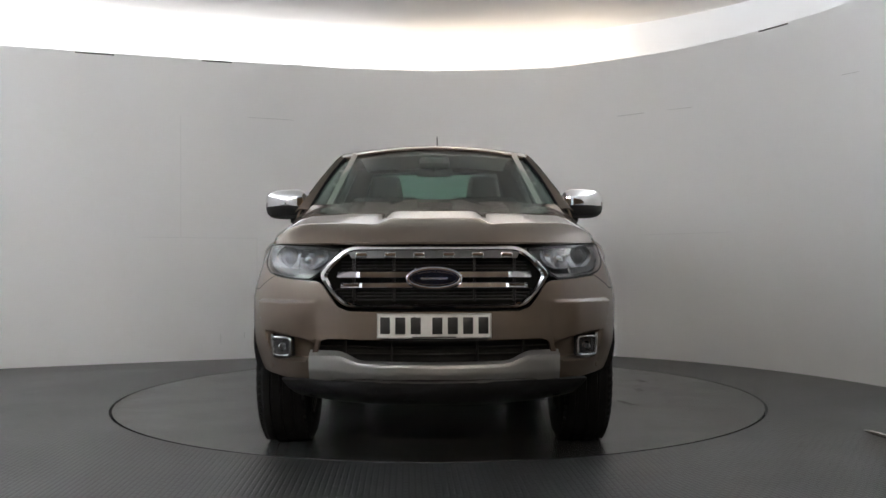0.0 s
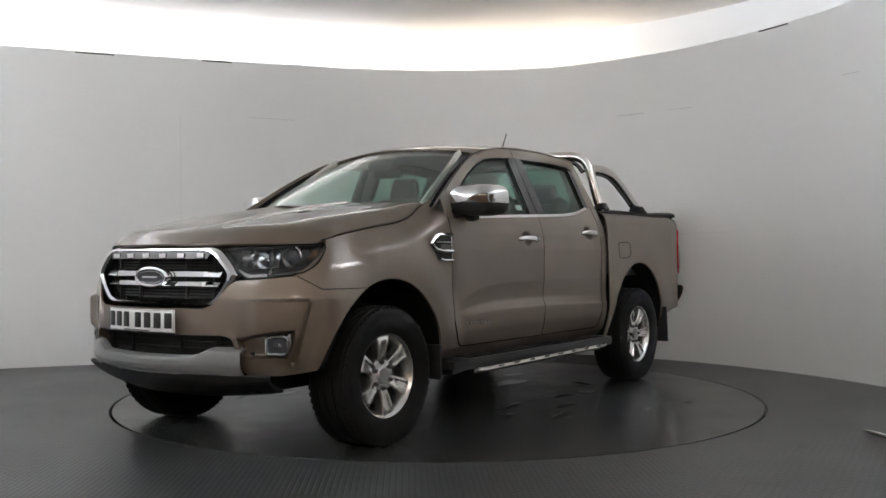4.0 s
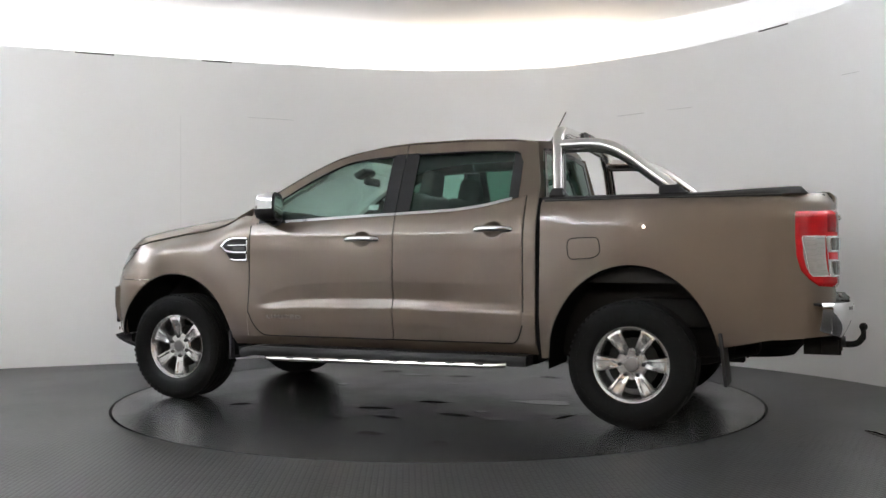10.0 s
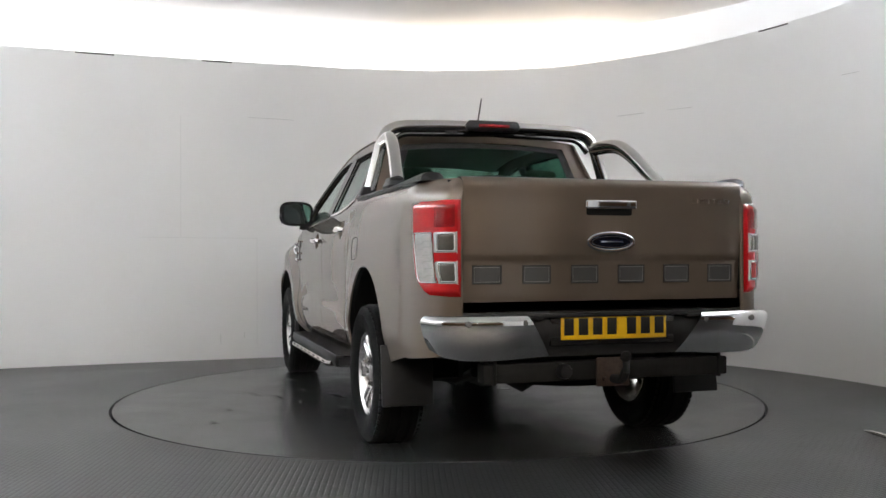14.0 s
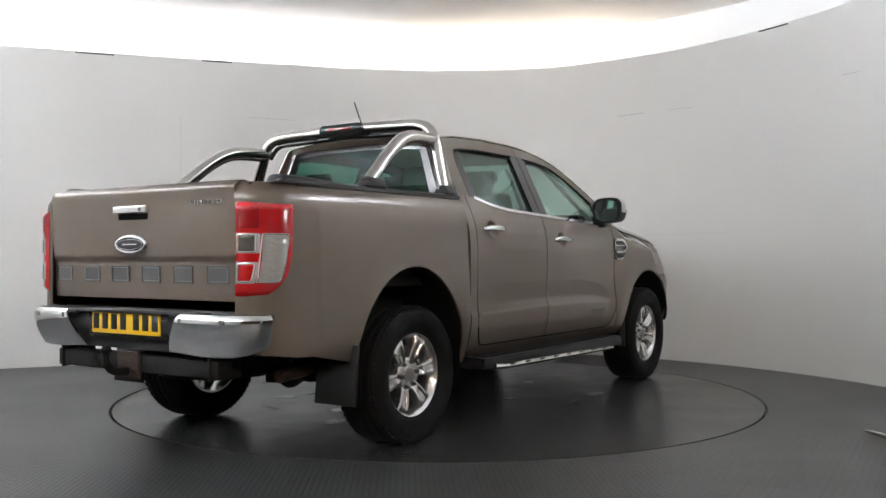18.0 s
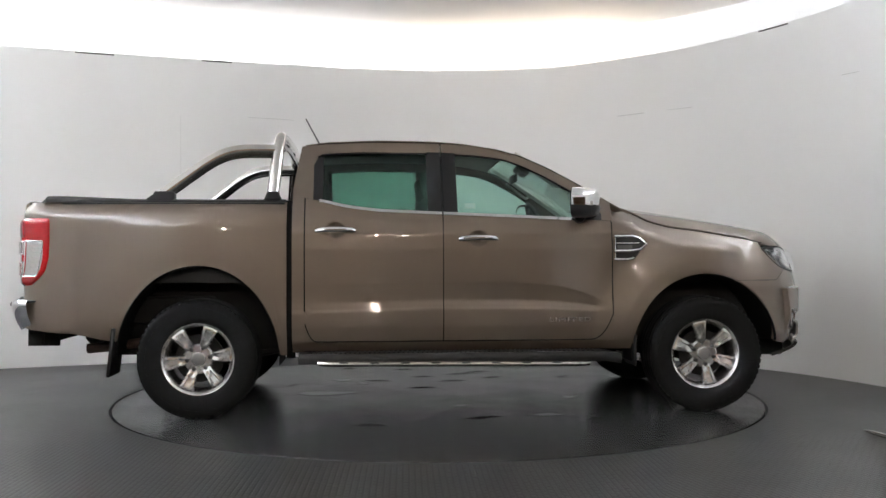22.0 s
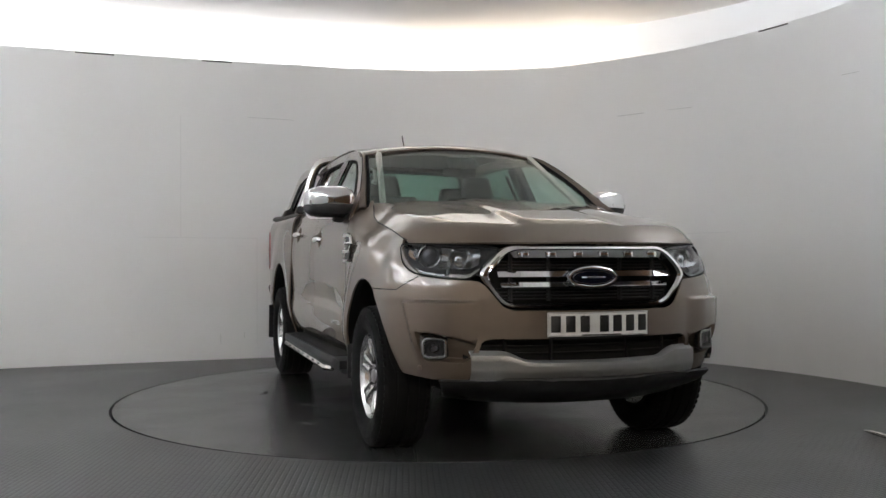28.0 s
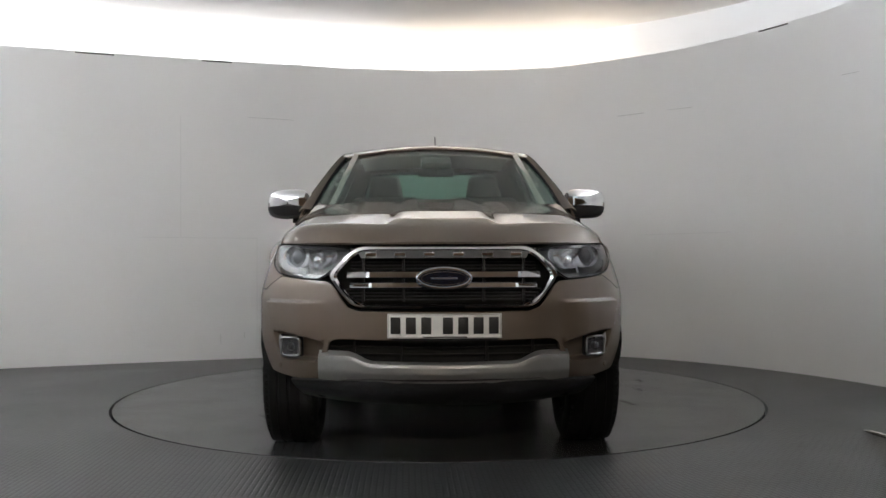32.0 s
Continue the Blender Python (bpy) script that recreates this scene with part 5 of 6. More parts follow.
def mirror(door, s):
    x, y, z = 0.805, 0.945, 1.335

    # rounded block: back is the glass, front bulges forward
    def at(u, v, z0, z1, grow=0.0):
        b = 2 * math.pi * v
        c, d = math.cos(b), math.sin(b)
        k = 1 / (abs(c) ** 3.2 + abs(d) ** 3.2) ** (1 / 3.2)
        py, pz = 0.136 * c * k, 0.088 * d * k
        depth = (0.0, 0.055, 0.11, 0.148, 0.166, 0.169)[min(5, int(u * 5 + 0.5))]
        sc = (1.0, 1.02, 0.97, 0.84, 0.55, 0.0)[min(5, int(u * 5 + 0.5))] + grow
        zz = min(z1, max(z0, pz * sc + (0.01 if pz > 0 else 0)))
        return Vector((x - 0.065 + depth - 0.34 * py * sc, s * (y + py * sc - 0.25 * (depth - 0.05) * 0.3), z + zz))
    m = part("door_mirror", grid(lambda u, v: at(u, v, -0.2, -0.012), 5, 40), BLACK, door, "door mirror with chrome cap")
    part("mirror_cap", grid(lambda u, v: at(u, v, -0.014, 0.2, 0.015), 5, 40), CHROME, m, "chrome mirror cap")
    part("mirror_rim", prism([(0.126 * math.cos(b) / (abs(math.cos(b)) ** 3.2 + abs(math.sin(b)) ** 3.2) ** 0.3125, 0.092 * math.sin(b) / (abs(math.cos(b)) ** 3.2 + abs(math.sin(b)) ** 3.2) ** 0.3125 + 0.003) for b in np.linspace(0, 2 * math.pi, 41)[:-1]], 0.02, lambda a, b, d: Vector((x - 0.072 + d - 0.34 * a, s * (y + a), z + b))), BLACK, m)
    part("mirror_glass", prism([(0.110 * math.cos(b) / (abs(math.cos(b)) ** 3.2 + abs(math.sin(b)) ** 3.2) ** 0.3125, 0.076 * math.sin(b) / (abs(math.cos(b)) ** 3.2 + abs(math.sin(b)) ** 3.2) ** 0.3125 + 0.003) for b in np.linspace(0, 2 * math.pi, 41)[:-1]], 0.003, lambda a, b, d: Vector((x - 0.075 + d - 0.34 * a, s * (y + a), z + b))), MIRROR, m, "mirror glass")
    part("indicator", box((x + 0.006, s * (y + 0.118), z - 0.004), (0.05, 0.012, 0.03), 0.005), CLEARLENS, m, "clear side indicator")
    part("mirror_arm", tube(arc([(x - 0.02, s * (y - 0.03), z - 0.085), (x - 0.02, s * 0.88, z - 0.09), (x + 0.01, s * 0.83, z - 0.07)], 4, 0.03), [0.032, 0.034, 0.036, 0.036, 0.036, 0.038, 0.040][:7], 10), BLACK, m, "black mirror arm")


front_bumper()
grille()
headlamps()
side_fittings()


# ---------- rear end ----------
TAILX = Curve([(0.79, -2.694), (0.83, -2.700), (0.985, -2.706), (1.000, -2.716), (1.10, -2.722), (1.25, -2.722), (1.31, -2.726), (1.335, -2.724), (1.352, -2.700)], 0.006)


def tailgate():
    def at(u, v):
        y = (2 * u - 1) * 0.697
        z = 0.80 + 0.552 * v
        return Vector((TAILX(z) + 0.018 * abs(2 * u - 1) ** 12, y, z))
    g = part("tailgate", grid(at, 40, 44, 0.012), PAINT, TRUCK)
    face = lambda y, z: TAILX(z) + 0.018 * abs(y / 0.697) ** 12
    part("tailgate_top", grid(lambda u, v: Vector((-2.70 + 0.06 * v + 0.018 * abs(2 * u - 1) ** 12, (2 * u - 1) * 0.697, 1.352 + 0.004 * math.sin(math.pi * v))), 30, 3, 0.01), BLACK, g, "black tailgate top cap")
    # handle
    # flat black block gives the shade of a handle recess by colour
    bowl = part("handle_bowl_shade", box((face(0, 1.22) + 0.006, 0, 1.216), (0.02, 0.235, 0.065), 0.012), SEAL, g, "black block standing in for the shaded handle recess")
    part("tailgate_handle", box((face(0, 1.235) - 0.012, 0.0, 1.236), (0.030, 0.255, 0.040), 0.008, None, 3), CHROME, g, "chrome tailgate handle")
    part("key_cylinder", lathe([(0, -0.004), (0.008, -0.004), (0.009, 0), (0, 0.004)], 16, "x"), SILVER, g).location = (face(0, 1.235) - 0.028, -0.085, 1.236)
    badge(g, Vector((face(0, 1.068) - 0.008, 0, 1.066)), -1, 0.118, 0.046)
    # lettering
    bm = text_bmesh("LIMITED", 0.052, 0.0015)
    for q in bm.verts:
        y, z = -0.525 - q.co.x * 0.94, 1.256 + q.co.y * 0.60
        q.co = Vector((face(y, z) - 0.002 - q.co.z, y, z))
    part("lettering", bm, LETTER, g, "chrome LIMITED lettering", smooth=0)
    # broad band of six plain outlined blocks where the maker's word stands
    for k in range(6):
        y = 0.585 - 0.234 * k
        w, h = 0.066, 0.040
        z = 0.921
        part("decal_block", prism([(-w, -h), (w, -h), (w, h), (-w, h)], 0.002, lambda a, b, d: Vector((face(y + a, z + b) - 0.001 - d, y + a, z + b))), DECAL, g, "dark grey decal block with outlined edge")
        bm = bmesh.new()
        add_tube(bm, [(face(y + a, z + b) - 0.003, y + a, z + b) for a, b in ((-w, -h), (w, -h), (w, h), (-w, h), (-w, -h))], 0.0025, 6)
        part("decal_outline", bm, INK, g)
        bm = bmesh.new()
        add_tube(bm, [(face(y + a, z + b) - 0.003, y + a, z + b) for a, b in ((-w + 0.008, -h + 0.008), (w - 0.008, -h + 0.008), (w - 0.008, h - 0.008), (-w + 0.008, h - 0.008), (-w + 0.008, -h + 0.008))], 0.0012, 6)
        part("decal_outline", bm, SILVER, g)


def tail_lamps():
    plan = arc([(-2.498, 0.858, 0), (-2.59, 0.838, 0), (-2.685, 0.785, 0), (-2.714, 0.708, 0)], 6, 0.07)
    front = Curve([(0.826, 0.50), (0.86, 0.30), (0.92, 0.10), (1.0, 0.02), (1.1, 0.0), (1.23, 0.0), (1.25, 0.02)], 0.012)

    def lamp(u, z, d, s):
        a = front(z)
        p, n = along(plan, a + (1 - a) * u)
        n = Vector((-abs(n.x), abs(n.y), 0)).normalized()
        q = p + n * d
        return Vector((q.x, s * q.y, z))
    for s in (1, -1):
        def red(u, v):
            z = 0.826 + 0.424 * v
            edge = min(u, 1 - u, v, 1 - v)
            return lamp(u, z, 0.002 + 0.020 * min(1, edge / 0.06) ** 0.6, s)
        r = part("tail_lamp", grid(red, 26, 34, 0.004), RED, TRUCK, "red and clear tail lamp cluster")

        def window(u0, u1, z0, z1, d, m, label, bow=0.0):
            def at(u, v):
                e = min(u, 1 - u, v, 1 - v)
                return lamp(u0 + (u1 - u0) * u, z0 + (z1 - z0) * v, d + 0.004 * min(1, e / 0.1), s)
            return part("lamp_window", grid(at, 12, 10, 0.003), m, r, label)
        window(0.13, 0.58, 0.880, 1.112, 0.0205, CLEARLENS, "clear lamp lens")
        window(0.58, 0.95, 1.016, 1.112, 0.0205, CLEARLENS, "clear reversing lamp lens")
        window(0.58, 0.95, 0.880, 0.984, 0.0205, CLEARLENS, "clear lamp lens")
        window(0.67, 0.90, 1.028, 1.100, 0.0235, SMOKE, "smoky inner lens")
        window(0.67, 0.90, 0.894, 0.972, 0.0235, SMOKE if s > 0 else RED, "inner lens")
        window(0.60, 0.92, 1.128, 1.228, 0.021, DARKRED, "dark red inner lens")
        for z in (0.91, 0.94, 0.972, 1.0, 1.034, 1.06, 1.085):
            part("lens_rib", tube([lamp(0.18 + 0.36 * k / 8, z + (0.01 if k > 4 else 0), 0.026, s) for k in range(9)], 0.0016, 5), SILVER, r)
        for u0, u1, z0, z1 in ((0.66, 0.91, 1.026, 1.102), (0.66, 0.91, 0.892, 0.974), (0.14, 0.575, 0.888, 1.106)):
            ring = bmesh.new()
            loop = arc([Vector(p) for p in ((u0 + 0.03, z0, 0), (u1, z0, 0), (u1, z1, 0), (u0, z1, 0), (u0, z0, 0), (u0 + 0.03, z0, 0))], 4, 0.02)
            add_tube(ring, [lamp(p.x, p.y, 0.027, s) for p in loop], 0.0028, 6)
            part("lamp_bezel", ring, CHROME, r, "bright lamp cell rim")


SMOKE = mat("smoky_lens", (0.10, 0.09, 0.08), 0.12, 0.2, 1.0, 0.2, 60)
DARKRED = mat("dark_red_lens", (0.22, 0.006, 0.008), 0.12, 0, 1.0, 0.2, 90)


def rear_bumper():
    base = part("rear_bumper", grid(lambda u, v: Vector((-2.735 - 0.03 * math.sin(math.pi * min(1, v * 1.2)) + 0.10 * max(0, abs(2 * u - 1) - 0.8) / 0.2, (2 * u - 1) * 0.80, 0.755 - 0.20 * v)), 40, 8, 0.06), BLACK, TRUCK, "black rear bumper with chrome ends")
    part("step_pad", box((-2.722, 0, 0.742), (0.13, 1.16, 0.022), 0.008), BLACK, base, "black step pad")
    part("plate_recess", box((-2.745, 0, 0.680), (0.03, 0.62, 0.155), 0.01), GLOSSBLACK, base)
    for s in (1, -1):
        plan = arc([(-2.812, 0.37, 0), (-2.808, 0.60, 0), (-2.775, 0.77, 0), (-2.72, 0.848, 0), (-2.645, 0.874, 0)], 6, 0.07)
        lo = Curve([(0, 0.560), (0.25, 0.548), (0.6, 0.548), (0.8, 0.565), (1, 0.585)], 0.05)

        def at(u, v):
            p, n = along(plan, u)
            n = Vector((-abs(n.x), abs(n.y), 0)).normalized()
            z = lo(u) + (0.742 - lo(u)) * v
            cut = 0.055 * (1 - v) * max(0, 1 - u / 0.15)
            d = -0.055 * (1 - v) ** 2.2 - 0.02 * max(0, v - 0.9) / 0.1
            q = p + n * d
            return Vector((q.x, s * (q.y - cut + 0.06 * v * max(0, 1 - u / 0.15)), z))
        c = part("chrome_end", grid(at, 36, 14, 0.008), CHROME, base, "chrome bumper end")
        part("bumper_top", grid(lambda u, v: (lambda p: Vector((p[0].x * (1 - 0.035 * v) + 0.014, s * p[0].y * (1 - 0.05 * v) - s * 0.016, 0.736 + 0.012 * v)))(along(plan, u)), 24, 2, 0.012), BLACK, base)
        for y in (0.445, 0.70):
            part("parking_sensor", lathe([(0, -0.006), (0.011, -0.005), (0.014, 0.0), (0, 0.006)], 20, "x"), SILVER, c).location = (-2.806 + (0.014 if y > 0.6 else 0), s * y, 0.712)
    pl = part("rear_number_plate", box((-2.765, 0, 0.686), (0.008, 0.522, 0.112), 0.003), PLATEY, TRUCK, "yellow rear number plate")
    for y in (-0.212, -0.142, -0.072, -0.002, 0.096, 0.166, 0.236):
        part("plate_bar", box((-2.7695, -y + 0.012, 0.688), (0.002, 0.046, 0.076), 0.0008), INK, pl)
    # tow bar
    tb = part("tow_bar", box((-2.68, 0, 0.485), (0.09, 1.22, 0.085), 0.008), UNDER, TRUCK, "black tow bar with ball hitch")
    for s in (1, -1):
        part("side_plate", box((-2.64, s * 0.56, 0.50), (0.20, 0.012, 0.13), 0.004), UNDER, tb)
    part("hitch_plate", box((-2.745, 0.0, 0.48), (0.02, 0.16, 0.13), 0.005), RUST, tb, "rusty hitch plate")
    part("neck", tube(arc([(-2.74, 0, 0.45), (-2.84, 0, 0.45), (-2.875, 0, 0.50)], 5, 0.05), 0.020, 10), UNDER, tb)
    part("tow_ball", lathe([(0, 0.585), (0.015, 0.582), (0.025, 0.565), (0.024, 0.552), (0.015, 0.54), (0.015, 0.49), (0, 0.49)], 20, "z"), UNDER, tb, "dark tow ball").location = (-2.875, 0, 0)
    part("socket", lathe([(0, -0.035), (0.028, -0.035), (0.034, -0.02), (0.034, 0.03), (0, 0.03)], 16, "x"), BLACK, tb, "trailer socket").location = (-2.735, 0.235, 0.488)
    for y in (-0.045, 0.045):
        part("bolt", lathe([(0, -0.014), (0.010, -0.014), (0.011, 0.0), (0, 0.0)], 6, "x"), RUST, tb).location = (-2.755, y, 0.45)


def roll_bar():
    half = [(-1.155, 0.775, 1.395), (-1.128, 0.685, 1.735), (-1.125, 0.60, 1.790), (-1.12, 0.30, 1.800), (-1.12, 0.0, 1.802)]
    pts = half + [(x, -y, z) for x, y, z in reversed(half[:-1])]
    hoop = part("roll_bar", tube(arc(pts, 6, 0.09), 0.0365, 16), STEEL, TRUCK, "polished steel roll bar with brake light")
    low = [(-1.125, 0.65, 1.66), (-1.12, 0.585, 1.742), (-1.118, 0.0, 1.758)]
    low = low + [(x, -y, z) for x, y, z in reversed(low[:-1])]
    part("lower_tube", tube(arc(low, 5, 0.06), 0.016, 10), DARKCHROME, hoop, "thin dark lower tube")
    for y in (0.26, -0.26):
        part("bracket", box((-1.12, y, 1.772), (0.04, 0.075, 0.034), 0.005), BLACK, hoop)
    lamp = part("brake_light", grid(lambda u, v: Vector((-1.165 - 0.022 * math.cos(math.pi * (v - 0.5)) * min(1, 6 * min(u, 1 - u) + 0.15), (2 * u - 1) * 0.175, 1.803 + 0.034 * math.sin(math.pi * (v - 0.5)) * min(1, (8 * min(u, 1 - u)) ** 0.5 + 0.3))), 24, 12, 0.02), BLACK, hoop, "black brake light housing")
    part("brake_lens", box((-1.186, 0, 1.803), (0.008, 0.20, 0.020), 0.003), DARKRED, lamp, "red brake lens")
    part("brake_light_mount", box((-1.135, 0, 1.806), (0.06, 0.33, 0.05), 0.012), BLACK, lamp)
    for s in (1, -1):
        side = [(-1.13, s * 0.690, 1.690), (-1.40, s * 0.712, 1.690), (-1.55, s * 0.727, 1.625), (-1.845, s * 0.775, 1.395)]
        part("side_tube", tube(arc(side, 6, 0.13), 0.0365, 16), STEEL, hoop, "polished steel side tube")
        part("side_tube_inner", tube(arc([(-1.16, s * 0.684, 1.652), (-1.40, s * 0.704, 1.650), (-1.53, s * 0.72, 1.595), (-1.80, s * 0.768, 1.39)], 6, 0.11), 0.012, 8), DARKCHROME, hoop)
        part("side_tube_inner", tube([(-1.19, s * 0.772, 1.39), (-1.165, s * 0.69, 1.66)], 0.012, 8), DARKCHROME, hoop)
        for x, l in ((-1.158, 0.105), (-1.85, 0.17)):
            bm = box((x, s * 0.79, 1.383), (l, 0.105, 0.066), 0.02, None, 3)
            for v in bm.verts:
                if v.co.z > 1.39:
                    v.co.x = x + (v.co.x - x) * 0.78 + (0.02 if x < -1.5 else 0)
                    v.co.y = s * 0.785 + (v.co.y - s * 0.785) * 0.75
            part("foot", bm, BLACK, hoop, "black roll bar foot")


def load_bed():
    bm = bmesh.new()
    add_box(bm, (-1.87, 0, 0.86), (1.58, 1.42, 0.04), 0)
    add_box(bm, (-1.09, 0, 1.08), (0.03, 1.5, 0.48), 0)
    for s in (1, -1):
        add_box(bm, (-1.87, s * 0.735, 1.09), (1.58, 0.03, 0.5), 0)
    part("bed_liner", bm, BLACK, TRUCK, "black load bed liner", smooth=0)
    for s in (1, -1):
        part("bed_wall_top", box((-1.76, s * 0.78, 1.338), (1.36, 0.11, 0.012), 0.004), BLACK, TRUCK)


def underbody():
    part("chassis_block", box((-0.1, 0, 0.56), (4.4, 0.96, 0.30), 0.03), UNDER, TRUCK, "dark underbody")
    part("rear_floor", box((-2.1, 0, 0.66), (1.1, 1.2, 0.18), 0.03), UNDER, TRUCK)
    for s in (1, -1):
        part("chassis_rail", box((0.02, s * 0.42, 0.43), (4.46, 0.07, 0.14), 0.01), UNDER, TRUCK, "black chassis rail")
        part("inner_arch", box((1.61, s * 0.50, 0.72), (1.1, 0.06, 0.66), 0.02), UNDER, TRUCK)
        part("inner_arch", box((-1.61, s * 0.50, 0.74), (1.1, 0.06, 0.70), 0.02), UNDER, TRUCK)
        part("leaf_spring", tube([(-0.98, s * 0.5, 0.42), (-1.3, s * 0.5, 0.36), (-1.61, s * 0.5, 0.34), (-2.0, s * 0.5, 0.37), (-2.28, s * 0.5, 0.44)], 0.024, 8), UNDER, TRUCK)
        part("shock_absorber", tube([(-1.75, s * 0.45, 0.32), (-1.9, s * 0.4, 0.72)], 0.03, 10), UNDER, TRUCK)
        part("front_suspension", tube([(1.61, s * 0.72, 0.33), (1.55, s * 0.35, 0.33)], 0.035, 8), UNDER, TRUCK)
    part("rear_axle", tube([(-1.61, -0.7, 0.36), (-1.61, -0.15, 0.36), (-1.61, 0, 0.36), (-1.61, 0.15, 0.36), (-1.61, 0.7, 0.36)], [0.045, 0.05, 0.13, 0.05, 0.045], 14), UNDER, TRUCK)
    part("exhaust", tube(arc([(0.2, -0.3, 0.36), (-1.2, -0.32, 0.38), (-1.6, -0.5, 0.52), (-2.1, -0.62, 0.44), (-2.35, -0.62, 0.42)], 5, 0.15), 0.032, 10), RUST, TRUCK, "dull exhaust pipe")
    part("spare_wheel", lathe([(0.12, -0.11), (0.30, -0.12), (0.35, -0.06), (0.35, 0.06), (0.30, 0.12), (0.12, 0.11), (0.12, -0.11)], 36, "z"), RUBBER, TRUCK, "spare wheel under the bed").location = (-2.18, 0, 0.50)
    part("fuel_tank", box((-0.5, 0.3, 0.38), (0.9, 0.4, 0.16), 0.03), UNDER, TRUCK)


# ---------- inside the cab ----------
def seat(x, y, w, back_h=0.56):
    bm = bmesh.new()
    add_box(bm, (x + 0.05, y, 0.90), (0.50, w, 0.16), 0.05, Matrix.Rotation(radians(-6), 4, "Y"), 3)
    cushion = part("seat", bm, CLOTH, TRUCK, "dark grey fabric seat")
    part("backrest", box((x - 0.26, y, 1.16), (0.15, w, back_h), 0.055, Matrix.Rotation(radians(-14), 4, "Y"), 4), CLOTH, cushion)
    return cushion


def headrest(seat_ob, x, y, w, z=1.50):
    bm = box((x, y, z), (0.10, w, 0.19), 0.045, Matrix.Rotation(radians(-10), 4, "Y"), 4)
    for v in bm.verts:
        if v.co.z > z:
            v.co.y = y + (v.co.y - y) * 0.86
    part("headrest", bm, CLOTH, seat_ob)
    for s in (1, -1):
        part("headrest_post", tube([(x - 0.005, y + s * 0.06, z - 0.14), (x, y + s * 0.06, z - 0.05)], 0.006, 6), CHROME, seat_ob)


def cabin():
    for s in (1, -1):
        st = seat(0.20, s * 0.36, 0.50)
        headrest(st, -0.145, s * 0.36, 0.255)
    bench = seat(-0.60, 0, 1.22, 0.60)
    for y in (0.42, -0.42):
        headrest(bench, -0.90, y, 0.25, 1.47)
    part("dashboard", grid(lambda u, v: Vector((0.72 + 0.36 * v - 0.08 * (2 * u - 1) ** 2, (2 * u - 1) * 0.70, 1.10 + 0.15 * math.sin(math.pi * min(1, 0.25 + v * 0.55)) + 0.012 * v)), 24, 8, 0.03), BLACK, TRUCK, "black dashboard")
    part("dashboard_front", box((0.76, 0, 1.06), (0.08, 1.36, 0.22), 0.03), BLACK, TRUCK)
    # wheel on the right-hand side of the truck
    w = part("steering_wheel", tube([(0.62 - 0.175 * math.sin(a) * 0.42, -0.36 + 0.185 * math.cos(a), 1.20 + 0.175 * math.sin(a) * 0.90) for a in np.linspace(0, 2 * math.pi, 33)], 0.015, 8, False), BLACK, TRUCK, "black steering wheel")
    part("wheel_hub", box((0.64, -0.36, 1.20), (0.05, 0.13, 0.11), 0.02, Matrix.Rotation(radians(25), 4, "Y")), BLACK, w)
    for a in (0, math.pi, -math.pi / 2):
        part("wheel_spoke", tube([(0.63, -0.36, 1.20), (0.62 - 0.17 * math.sin(a) * 0.42, -0.36 + 0.175 * math.cos(a), 1.20 + 0.17 * math.sin(a) * 0.90)], 0.014, 6), SILVER, w)
    part("headlining", grid(lambda u, v: Vector((0.38 - 1.34 * u, (2 * v - 1) * 0.56, ROOF_EDGE(0.38 - 1.34 * u) + 0.03 * (1 - (2 * v - 1) ** 2) - 0.012)), 20, 8, 0.008), LINER, TRUCK, "light grey headlining")
    part("mirror_housing", box((0.56, 0, 1.625), (0.10, 0.20, 0.05), 0.018, Matrix.Rotation(radians(32), 4, "Y")), TRIM, TRUCK, "grey sensor housing")
    part("interior_mirror", box((0.50, 0, 1.565), (0.03, 0.24, 0.06), 0.015), BLACK, TRUCK, "interior mirror")
    part("mirror_stem", tube([(0.54, 0, 1.62), (0.505, 0, 1.57)], 0.010, 6), BLACK, TRUCK)
    for s in (1, -1):
        part("grab_handle", tube(arc([(0.72, s * 0.655, 1.475), (0.70, s * 0.63, 1.46), (0.56, s * 0.60, 1.56), (0.54, s * 0.62, 1.575)], 4, 0.03), 0.011, 8), LINER, TRUCK, "light grey grab handle")
        part("pillar_trim", grid(lambda u, v: Vector((1.05 - 0.62 * u, s * ((0.675 - 0.125 * u) - 0.0 + 0.012 * v), 1.30 + 0.405 * u - 0.03 * v)), 10, 2, 0.03), LINER, TRUCK, "light pillar trim")
        part("pillar_trim", box((-0.085, s * 0.70, 1.46), (0.10, 0.02, 0.44), 0.008, Matrix.Rotation(radians(s * 24), 4, "X")), TRIM, TRUCK)
        part("door_card", panel(-0.90, 0.90, lambda x: 0.60, lambda x: BELT(x) - 0.02, side_y, s, 12, 4, 0.02, 0.05), TRIM, TRUCK, "grey door card")
        part("belt_strap", box((-0.10, s * 0.665, 1.42), (0.045, 0.006, 0.40), 0, Matrix.Rotation(radians(s * 24), 4, "X")), SEAL, TRUCK)
    part("cabin_floor", box((0.0, 0, 0.62), (2.1, 1.5, 0.04)), UNDER, TRUCK)
    part("bulkhead", box((1.10, 0, 0.95), (0.04, 1.4, 0.62)), UNDER, TRUCK)
    part("parcel_shelf", box((-1.0, 0, 1.0), (0.02, 1.5, 0.72)), TRIM, TRUCK)
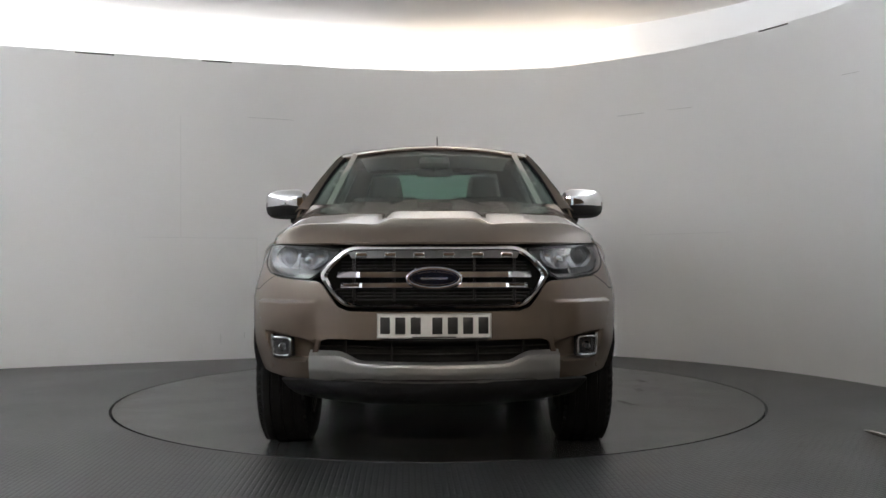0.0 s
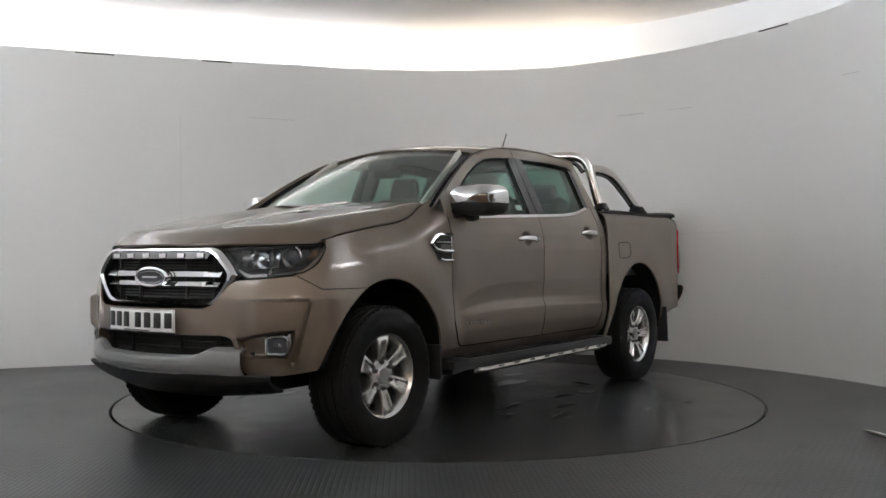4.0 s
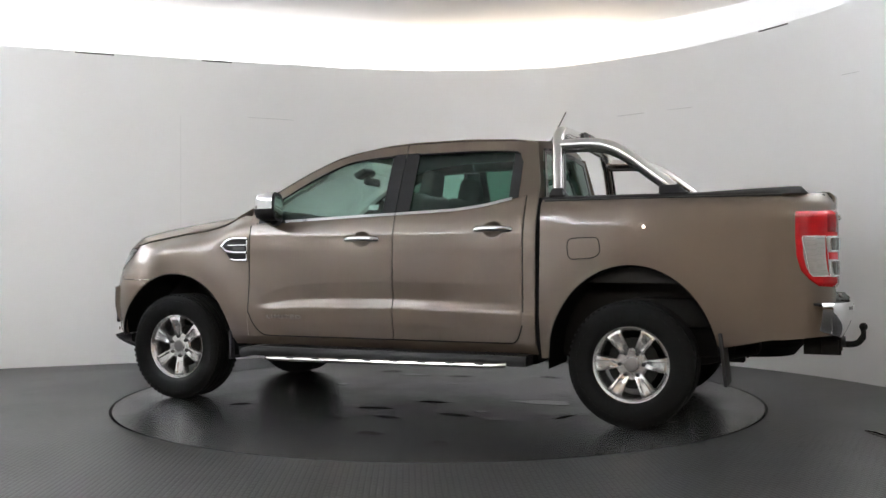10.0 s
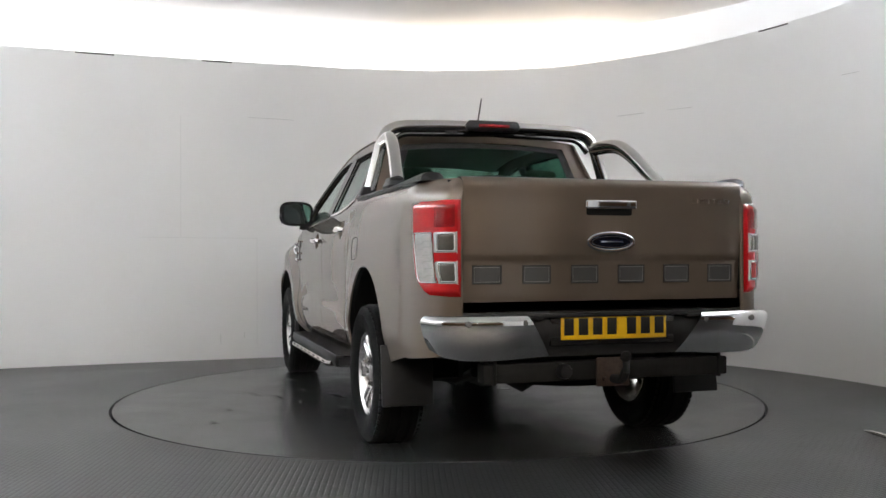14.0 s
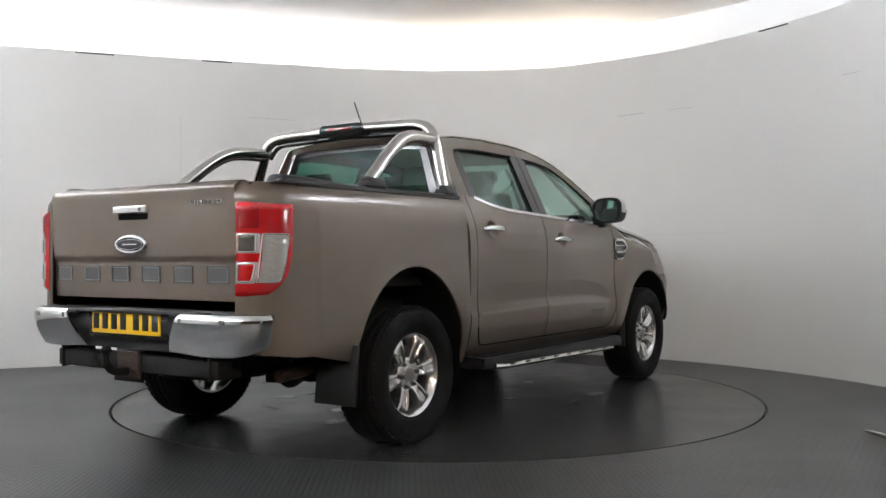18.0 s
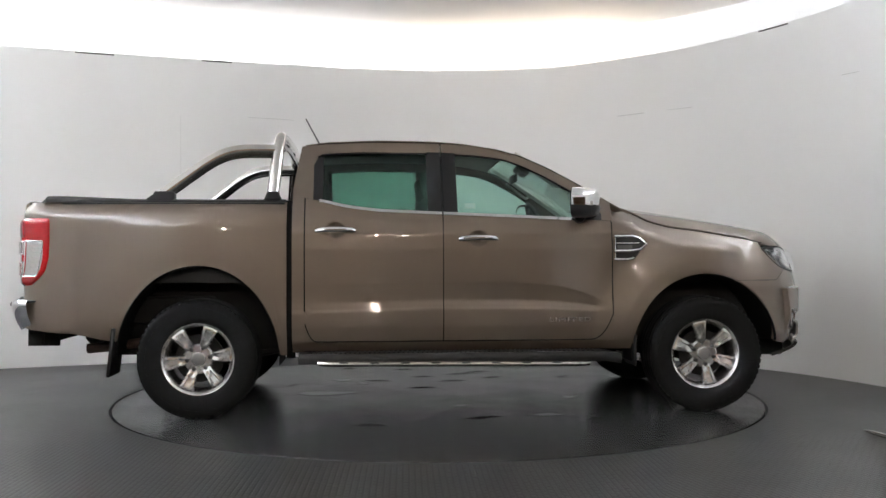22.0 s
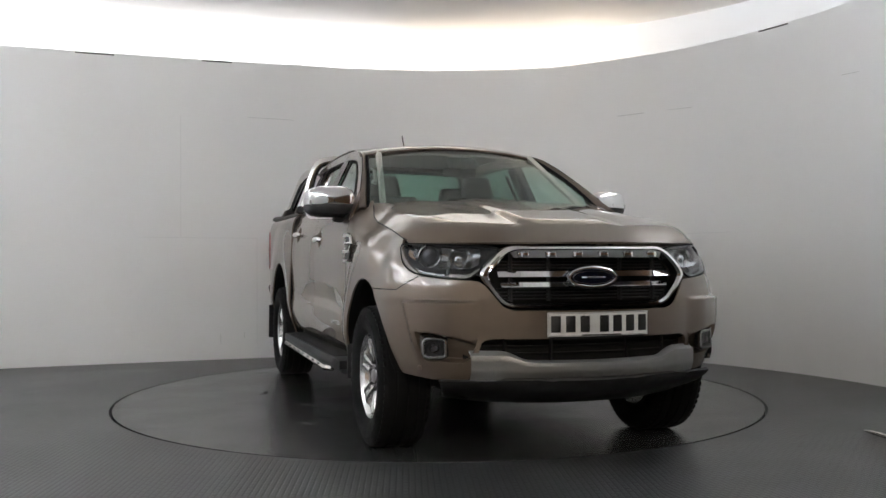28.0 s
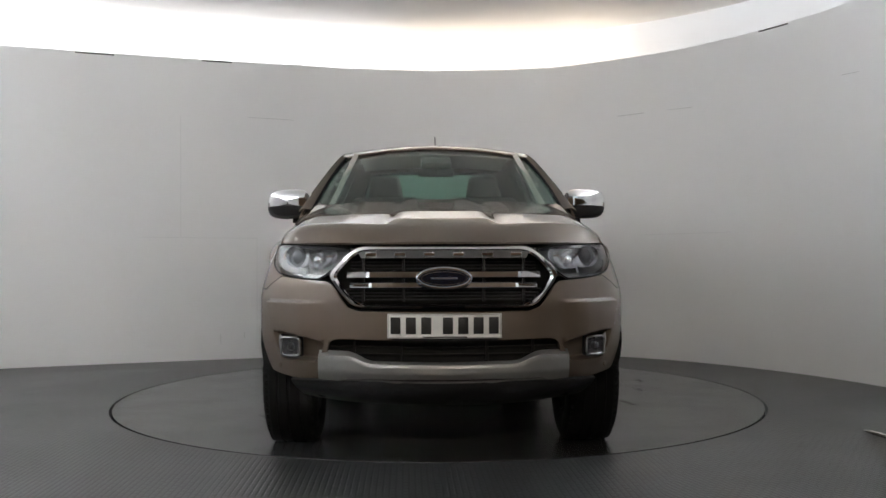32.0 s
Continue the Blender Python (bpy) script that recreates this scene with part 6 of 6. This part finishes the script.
    # window stickers, unreadable
    part("window_label", panel(0.06, 0.13, lambda x: 1.31, lambda x: 1.345, side_y, 1, 3, 3, 0.001, 0.020), PLATEW, TRUCK, "small white window label")
    part("window_label", panel(0.06, 0.13, lambda x: 1.31, lambda x: 1.345, side_y, -1, 3, 3, 0.001, 0.020), PLATEW, TRUCK, "small white window label")
    # wipers
    for y0, y1 in ((-0.18, 0.48), (-0.66, -0.05)):
        pts = [screen(0.5 + (y0 + (y1 - y0) * k / 8) / 1.53, 0.025 + 0.045 * k / 8) + Vector((0.01, 0, 0.014)) for k in range(9)]
        wp = part("wiper", tube(pts, 0.006, 6), BLACK, TRUCK, "black wiper blade")
        part("wiper_arm", tube([pts[0] + Vector((0.03, -0.05, -0.02)), pts[4]], 0.007, 6), BLACK, wp)
    for y in (0.33, -0.33):
        part("washer_jet", box((1.10, y, 1.318), (0.03, 0.03, 0.012), 0.004), BLACK, TRUCK)


tailgate()
tail_lamps()
rear_bumper()
roll_bar()
load_bed()
underbody()
cabin()


# ---------- what turns: the table and the truck on it ----------
def motions():
    """Turn in degrees by the second: it starts after half a second, runs steadily, and comes to rest."""
    turns = [(0, -0.13), (0.5, -0.04), (1.0, 1.65), (1.5, 5.09), (2.0, 10.17), (2.5, 16.47), (3.0, 23.0), (3.5, 29.55)]
    turns += [(t, 29.55 + (t - 3.5) * 12.766) for t in (4.5, 6, 7.5, 9, 10.5, 12, 13.5, 15, 16.5, 18, 19.5, 21, 22.5, 24, 25.5, 26.5, 27.5)]
    turns += [(28, 342.25), (28.5, 348.45), (29, 353.68), (29.5, 356.92), (30, 358.56), (30.5, 358.81), (31, 358.80), (32, 358.80)]
    ox, oy = 0.0478, -0.0255
    rows, disc = [], []
    for t, a in turns:
        r = radians(-90 - a)
        rows.append((t, pose(ox * math.cos(r) - oy * math.sin(r), ox * math.sin(r) + oy * math.cos(r), 0, 0, 0, -90 - a)))
        disc.append((t, pose(0, 0, 0, 0, 0, -90 - a)))
    walk(TRUCK, rows)
    walk(TABLE, disc)


motions()
